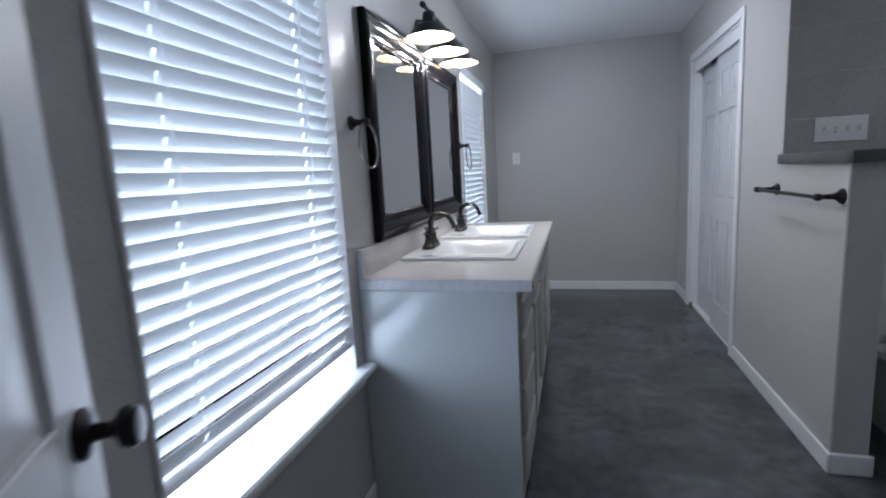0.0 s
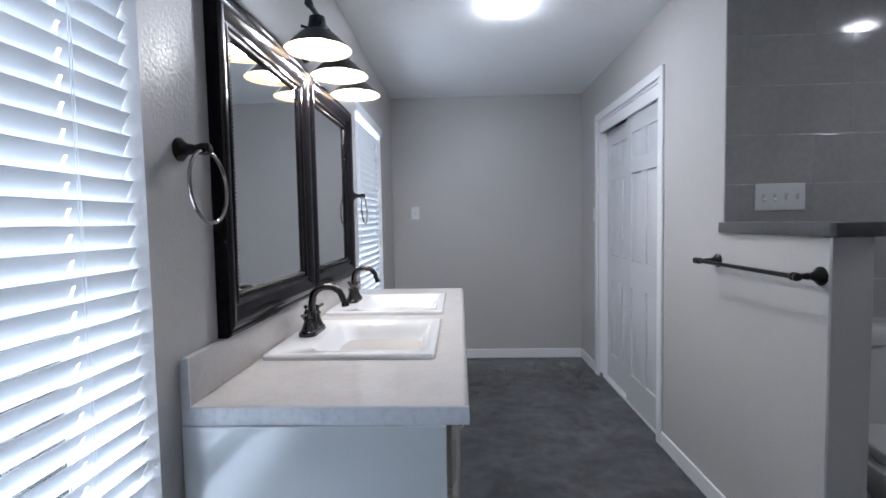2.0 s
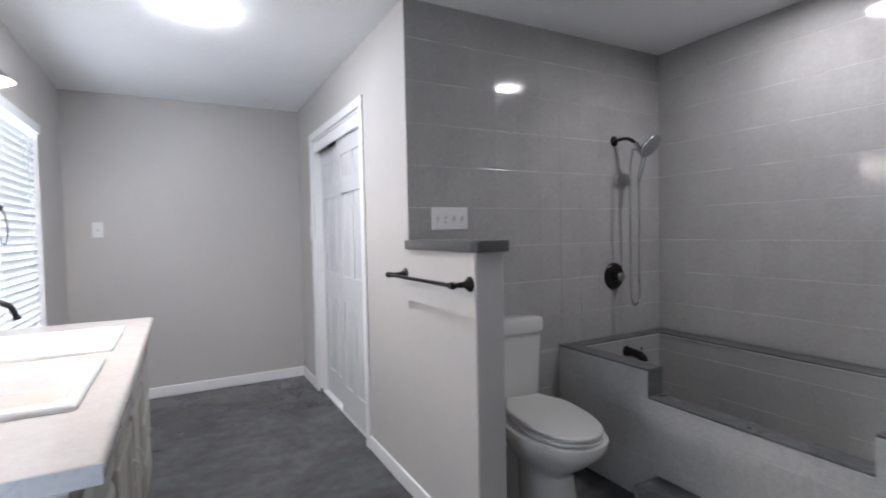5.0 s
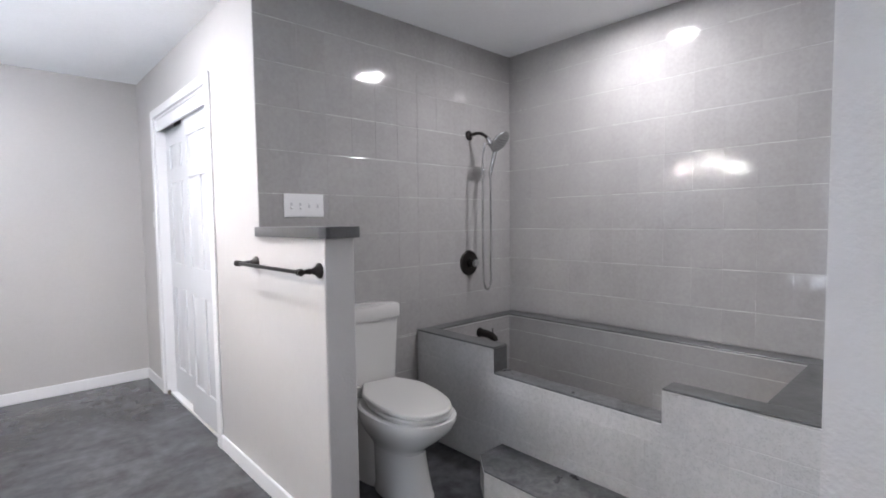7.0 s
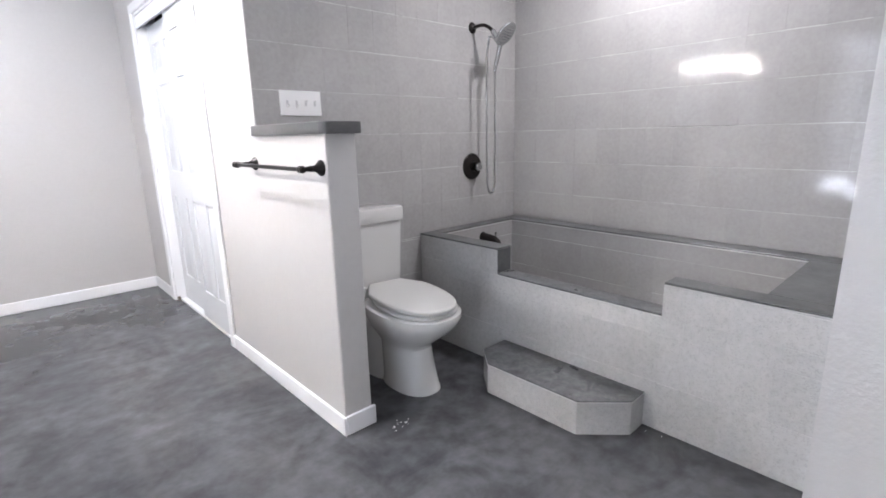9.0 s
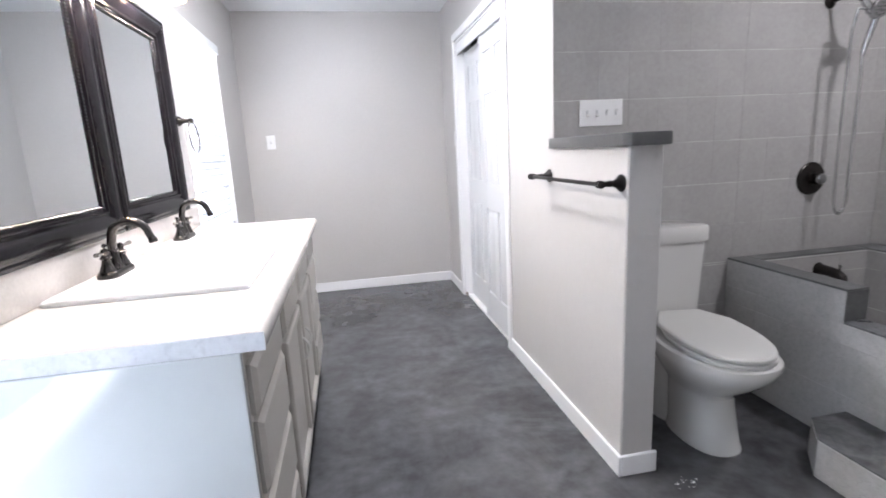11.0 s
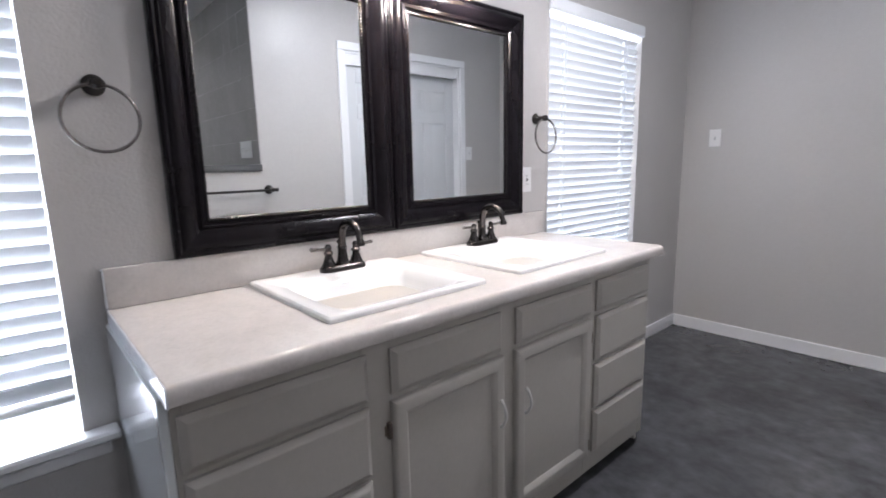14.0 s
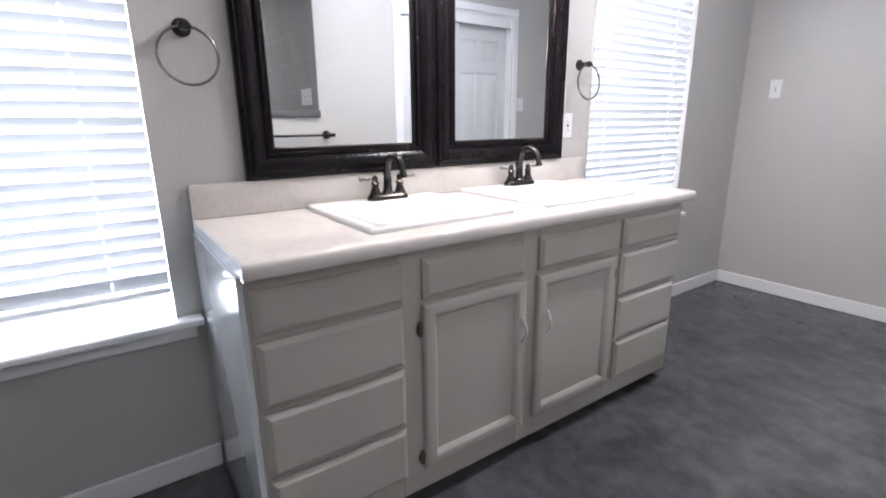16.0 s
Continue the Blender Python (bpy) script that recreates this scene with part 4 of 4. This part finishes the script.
part("rim", boxes((IX0 + 0.0005, IX1 - 0.0005, IY1, YT - 0.008, TZ - RT, TZ), bevel=0.0025), "epoxy", tub, "dark gray epoxy rim")
part("notch_sill", boxes((TX, IX0, NY0 + 0.0005, NY1 - 0.0005, NZ - RT, NZ), bevel=0.0025), "worn_epoxy", tub, "worn gray entry notch sill")
part("basin_floor", boxes((IX0, IX1, IY0, IY1, 0.11, 0.125)), "tile", tub)
for y0, y1, z in ((NY0 + 0.002, NY1 - 0.002, NZ - RT), (YA + 0.01, NY0 - 0.002, TZ - RT)):
    part("worn_edge", boxes((TX - 0.0012, TX + 0.003, y0, y1, z - 0.004, z), bevel=0.001), "grout_light", tub, "chipped pale tile edge")
for x0, x1, y0, y1 in ((IX1 - 0.003, IX1 + 0.001, IY0, IY1), (IX0, IX1 - 0.003, IY1 - 0.003, IY1 + 0.001), (IX0, IX1 - 0.003, IY0 - 0.001, IY0 + 0.003)):
    part("worn_edge", boxes((x0, x1, y0, y1, TZ - RT - 0.005, TZ - RT - 0.0005), bevel=0.001), "grout_light", tub, "pale tile edge under the rim")
part("notch_cheek", boxes((TX + 0.001, IX0 - 0.001, NY0 - g, NY0, NZ, TZ - RT)), "tile", tub)
part("notch_cheek", boxes((TX + 0.001, IX0 - 0.001, NY1, NY1 + g, NZ, TZ - RT)), "epoxy", tub)

step = thing("tub_step", (1.82, 1.68, 0), "low tiled step with dark gray top before the tub", "step")
foot = [(TX - 0.001, 1.300), (1.828, 1.300), (1.676, 1.455), (1.672, 1.930), (1.775, 2.050), (TX - 0.001, 2.050)]
part("riser", prism(foot, 0.0, 0.144), "tub_face", step)
part("worn_edge", prism([(x - (0.0015 if x < TX - 0.01 else 0), y) for x, y in foot], 0.1405, 0.1441), "grout_light", step, "pale chipped tile edge")
part("tread", prism(foot, 0.1442, 0.150, bevel=0.002), "worn_epoxy", step, "worn dark gray tread")

# ---- shower fittings ----
def shower():
    x, z = 2.398, 1.823
    y = YT - 0.007
    s = thing("handheld_shower", (x, y, z), "chrome handheld shower head on a dark bronze arm", "shower")
    part("flange", lathe([(0.032, 0.0), (0.032, 0.004), (0.024, 0.012), (0.012, 0.018), (0.011, 0.022)], 22, pose(x, y, z, 90, 0, 0)), "bronze", s, "dark bronze flange")
    part("arm", tube([(x, y, z), (x, y - 0.07, z + 0.004), (x + 0.004, y - 0.10, z), (x + 0.010, y - 0.125, z - 0.014), (x + 0.018, y - 0.145, z - 0.034)], 0.0105, 12), "bronze", s, "dark bronze arm")
    j = Vector((x + 0.018, y - 0.145, z - 0.034))
    d = Vector((0.25, -0.45, -0.86)).normalized()
    part("bracket", tube([j, j + d * 0.012, j + d * 0.03, j + d * 0.055, j + d * 0.07], [0.014, 0.017, 0.015, 0.022, 0.016], 16), "chrome", s)
    c = j + Vector((0.022, -0.080, -0.028))
    n = Vector((0.15, -0.75, -0.64)).normalized()
    turn = Matrix.Translation(c) @ n.to_track_quat("Z", "Y").to_matrix().to_4x4()
    head = part("head", lathe([(0.0, -0.034), (0.020, -0.032), (0.046, -0.020), (0.070, -0.004), (0.075, 0.004), (0.073, 0.010), (0.064, 0.012), (0.0, 0.010)], 32, turn), "chrome", s, "chrome round spray head")
    bm = bmesh.new()
    for ring, count in ((0.016, 6), (0.034, 12), (0.052, 18)):
        for k in range(count):
            a = 2 * math.pi * k / count
            bmesh.ops.create_icosphere(bm, subdivisions=1, radius=0.0036, matrix=turn @ Matrix.Translation((ring * math.cos(a), ring * math.sin(a), 0.0115)))
    part("nozzles", bm, "dark", head)
    h0 = j + d * 0.05 + Vector((-0.012, 0, 0))
    part("handle", tube([c + Vector((-0.02, 0.02, -0.01)), h0 + Vector((0.03, -0.02, -0.01)), h0 + Vector((0.025, -0.005, -0.08)), h0 + Vector((0.016, 0.01, -0.15)), h0 + Vector((0.012, 0.014, -0.19))], [0.016, 0.015, 0.0135, 0.012, 0.010], 14), "chrome", s)
    a, b = h0 + Vector((0.012, 0.014, -0.19)), j + d * 0.06 + Vector((-0.058, 0.03, 0))
    low = 0.835
    pts = [a]
    pts += [Vector((a.x + 0.004, a.y, a.z + (low + 0.06 - a.z) * k / 8)) for k in range(1, 9)]
    half = (a.x + 0.004 - b.x) / 2
    pts += [Vector((b.x + half + half * math.cos(radians(q)), (a.y + b.y) / 2, low + 0.05 - 0.05 * math.sin(radians(q)))) for q in range(20, 161, 20)]
    pts += [Vector((b.x - 0.004 * math.sin(math.pi * k / 10), b.y, low + 0.06 + (b.z - low - 0.06) * k / 10)) for k in range(0, 10)]
    pts += [b + Vector((0.01, -0.008, 0.015)), j + d * 0.05]
    part("hose", tube(pts, 0.0066, 10), "chrome", s, "flexible chrome hose")
    vx, vz = 2.385, 0.998
    v = thing("shower_valve", (vx, y, vz), "round dark bronze valve plate with a chrome knob", "shower valve")
    part("escutcheon", lathe([(0.082, 0.0), (0.082, 0.004), (0.076, 0.010), (0.03, 0.014), (0.028, 0.03), (0.0, 0.03)], 36, pose(vx, y, vz, 90, 0, 0)), "bronze", v)
    part("knob", lathe([(0.016, 0.03), (0.020, 0.034), (0.026, 0.042), (0.027, 0.056), (0.022, 0.066), (0.0, 0.068)], 10, pose(vx + 0.004, y, vz, 90, 0, 0)), "chrome", v, "faceted chrome knob")
    sx, sy, sz = 2.395, IY1, 0.548
    f = thing("tub_spout", (sx, sy, sz), "dark bronze tub spout with diverter", "tub spout")
    part("body", tube([(sx, sy, sz), (sx, sy - 0.02, sz), (sx, sy - 0.06, sz), (sx, sy - 0.10, sz - 0.006), (sx, sy - 0.125, sz - 0.020), (sx, sy - 0.132, sz - 0.036)], [0.034, 0.027, 0.025, 0.025, 0.023, 0.019], 18), "bronze", f)
    part("diverter", tube([(sx, sy - 0.108, sz + 0.014), (sx, sy - 0.108, sz + 0.034), (sx, sy - 0.108, sz + 0.036), (sx, sy - 0.108, sz + 0.043)], [0.003, 0.003, 0.007, 0.006], 10), "bronze", f)


shower()

# ---- tiles, piece by piece ----
TILE_MESH = {}


def tile_piece(w, h, th, mat):
    key = (round(w, 4), round(h, 4), th, mat)
    if key not in TILE_MESH:
        rings = [[(x * (w / 2 - 0.30 * i), -d, z * (h / 2 - i)) for x, z in ((-1, -1), (1, -1), (1, 1), (-1, 1))] for i, d in ((0.0, 0.0), (0.0, th - 0.0014), (0.0012, th - 0.0005), (0.0030, th))]
        TILE_MESH[key] = finish(loft(rings, cap_low=False), "tile", mat, (0, 0, 0))
        TILE_MESH[key].shade_flat()
    return TILE_MESH[key]


def tile_field(parent, origin, turn, width, height, tw, tiles_h, u_off, v_off, mat, holes=(), th=0.0065):
    """Tiles over a rectangle: origin its lower corner, turn the degrees about z that take the -y face to the wall's face."""
    us = sorted({0.0, width, *[u for u in (u_off + tw * k for k in range(-3, 60)) if 0.004 < u < width - 0.004]})
    vs = sorted({0.0, height, *[v for v in (v_off + tiles_h * k for k in range(-3, 60)) if 0.004 < v < height - 0.004]})
    for u0, u1, v0, v1 in holes:
        us = sorted({*us, *[u for u in (u0, u1) if 0 < u < width]})
        vs = sorted({*vs, *[v for v in (v0, v1) if 0 < v < height]})
    base = Matrix.Translation(Vector(origin) - ORIGIN[parent]) @ pose(0, 0, 0, 0, 0, turn)
    joints, uprights = bmesh.new(), bmesh.new()
    for ua, ub in zip(us, us[1:]):
        for v in vs[1:-1]:
            if not any(h[0] < (ua + ub) / 2 < h[1] and h[2] - 0.001 < v < h[3] + 0.001 for h in holes):
                box(joints, ua, ub, -(th - 0.0007), 0.001, v - 0.0017, v + 0.0017)
    for u in us[1:-1]:
        for va, vb in zip(vs, vs[1:]):
            if not any(h[0] - 0.001 < u < h[1] + 0.001 and h[2] < (va + vb) / 2 < h[3] for h in holes):
                box(uprights, u - 0.0009, u + 0.0009, -(th - 0.0004), 0.001, va, vb)
    seam = new("filled_joints", finish(uprights, "filled_joints", mat, (0, 0, 0)))
    seam.parent = parent
    seam.matrix_basis = base
    tagged(seam, kind="stuff")
    seam = new("grout_joints", finish(joints, "grout_joints", "joint", (0, 0, 0)))
    seam.parent = parent
    seam.matrix_basis = base
    tagged(seam, kind="stuff")
    for ua, ub in zip(us, us[1:]):
        for va, vb in zip(vs, vs[1:]):
            cu, cv = (ua + ub) / 2, (va + vb) / 2
            if any(h[0] < cu < h[1] and h[2] < cv < h[3] for h in holes):
                continue
            ob = new("tile", tile_piece(ub - ua, vb - va, th, mat))
            ob.parent = parent
            tip = pose(0, 0, 0, random.uniform(-0.4, 0.4), 0, random.uniform(-0.45, 0.45))
            ob.matrix_basis = base @ Matrix.Translation((cu, 0, cv)) @ tip


TW, TH = 0.1495, 0.203
tile_field(wall_tiled, (XE + 0.001, YT, 0), 0, XB - XE - 0.001, H, TW, TH, 0.06, 0.60 - 3 * TH + TH, "tile", holes=((TX + 0.02 - XE, 2.0, 0, TZ - 0.02),))
tile_field(wall_bath, (XB, YT - 0.007, TZ), -90, YT - 0.007 - YA, H - TZ, TW, TH, (YT - 0.007 - 2.227) % TW, (0.806 - TZ) % TH, "tile")
tile_field(tub, (TX + g, YT - 0.008, 0), -90, YT - 0.008 - YA, TZ - RT, TW, TH, (YT - 2.227) % TW, 0.207, "tub_face", holes=((YT - 0.008 - NY1, YT - 0.008 - NY0, NZ - RT, TZ),), th=0.004)
tile_field(tub, (IX1 + g, IY1, 0.125), -90, IY1 - IY0, TZ - RT - 0.125, TW, TH, 0.1, 0.40 - TH, "tile", th=0.004)
tile_field(tub, (IX0, IY1 + g, 0.125), 0, IX1 - IX0, TZ - RT - 0.125, TW, TH, 0.03, 0.40 - TH, "tile", th=0.004)
tile_field(tub, (IX1, IY0 - g, 0.125), 180, IX1 - IX0, TZ - RT - 0.125, TW, TH, 0.03, 0.40 - TH, "tile", th=0.004)
tile_field(tub, (IX0 - g, IY0, 0.125), 90, IY1 - IY0, NZ - RT - 0.125, TW, TH, 0.1, 0.40 - TH, "tile", th=0.004)

# ---- small marks ----
def paint_specks():
    rng = random.Random(4)
    bm = bmesh.new()
    for cx, cy, spread, count in ((1.205, 2.02, 0.05, 16), (1.97, 1.235, 0.06, 14)):
        for _ in range(count):
            x, y, r = cx + rng.gauss(0, spread * 0.6), cy + rng.gauss(0, spread * 0.4), rng.uniform(0.0012, 0.0038)
            if x > 1.925 or (1.66 < x and 1.29 < y < 2.06):
                continue
            prism([(x + r * rng.uniform(0.6, 1.3) * math.cos(a), y + r * rng.uniform(0.4, 1.0) * math.sin(a)) for a in (2 * math.pi * k / 7 for k in range(7))], 0.0002, 0.0008, bm)
    return bm


solid("paint_specks", paint_specks(), "trim", "tiny dried white paint specks on the floor", "paint specks", kind="stuff")
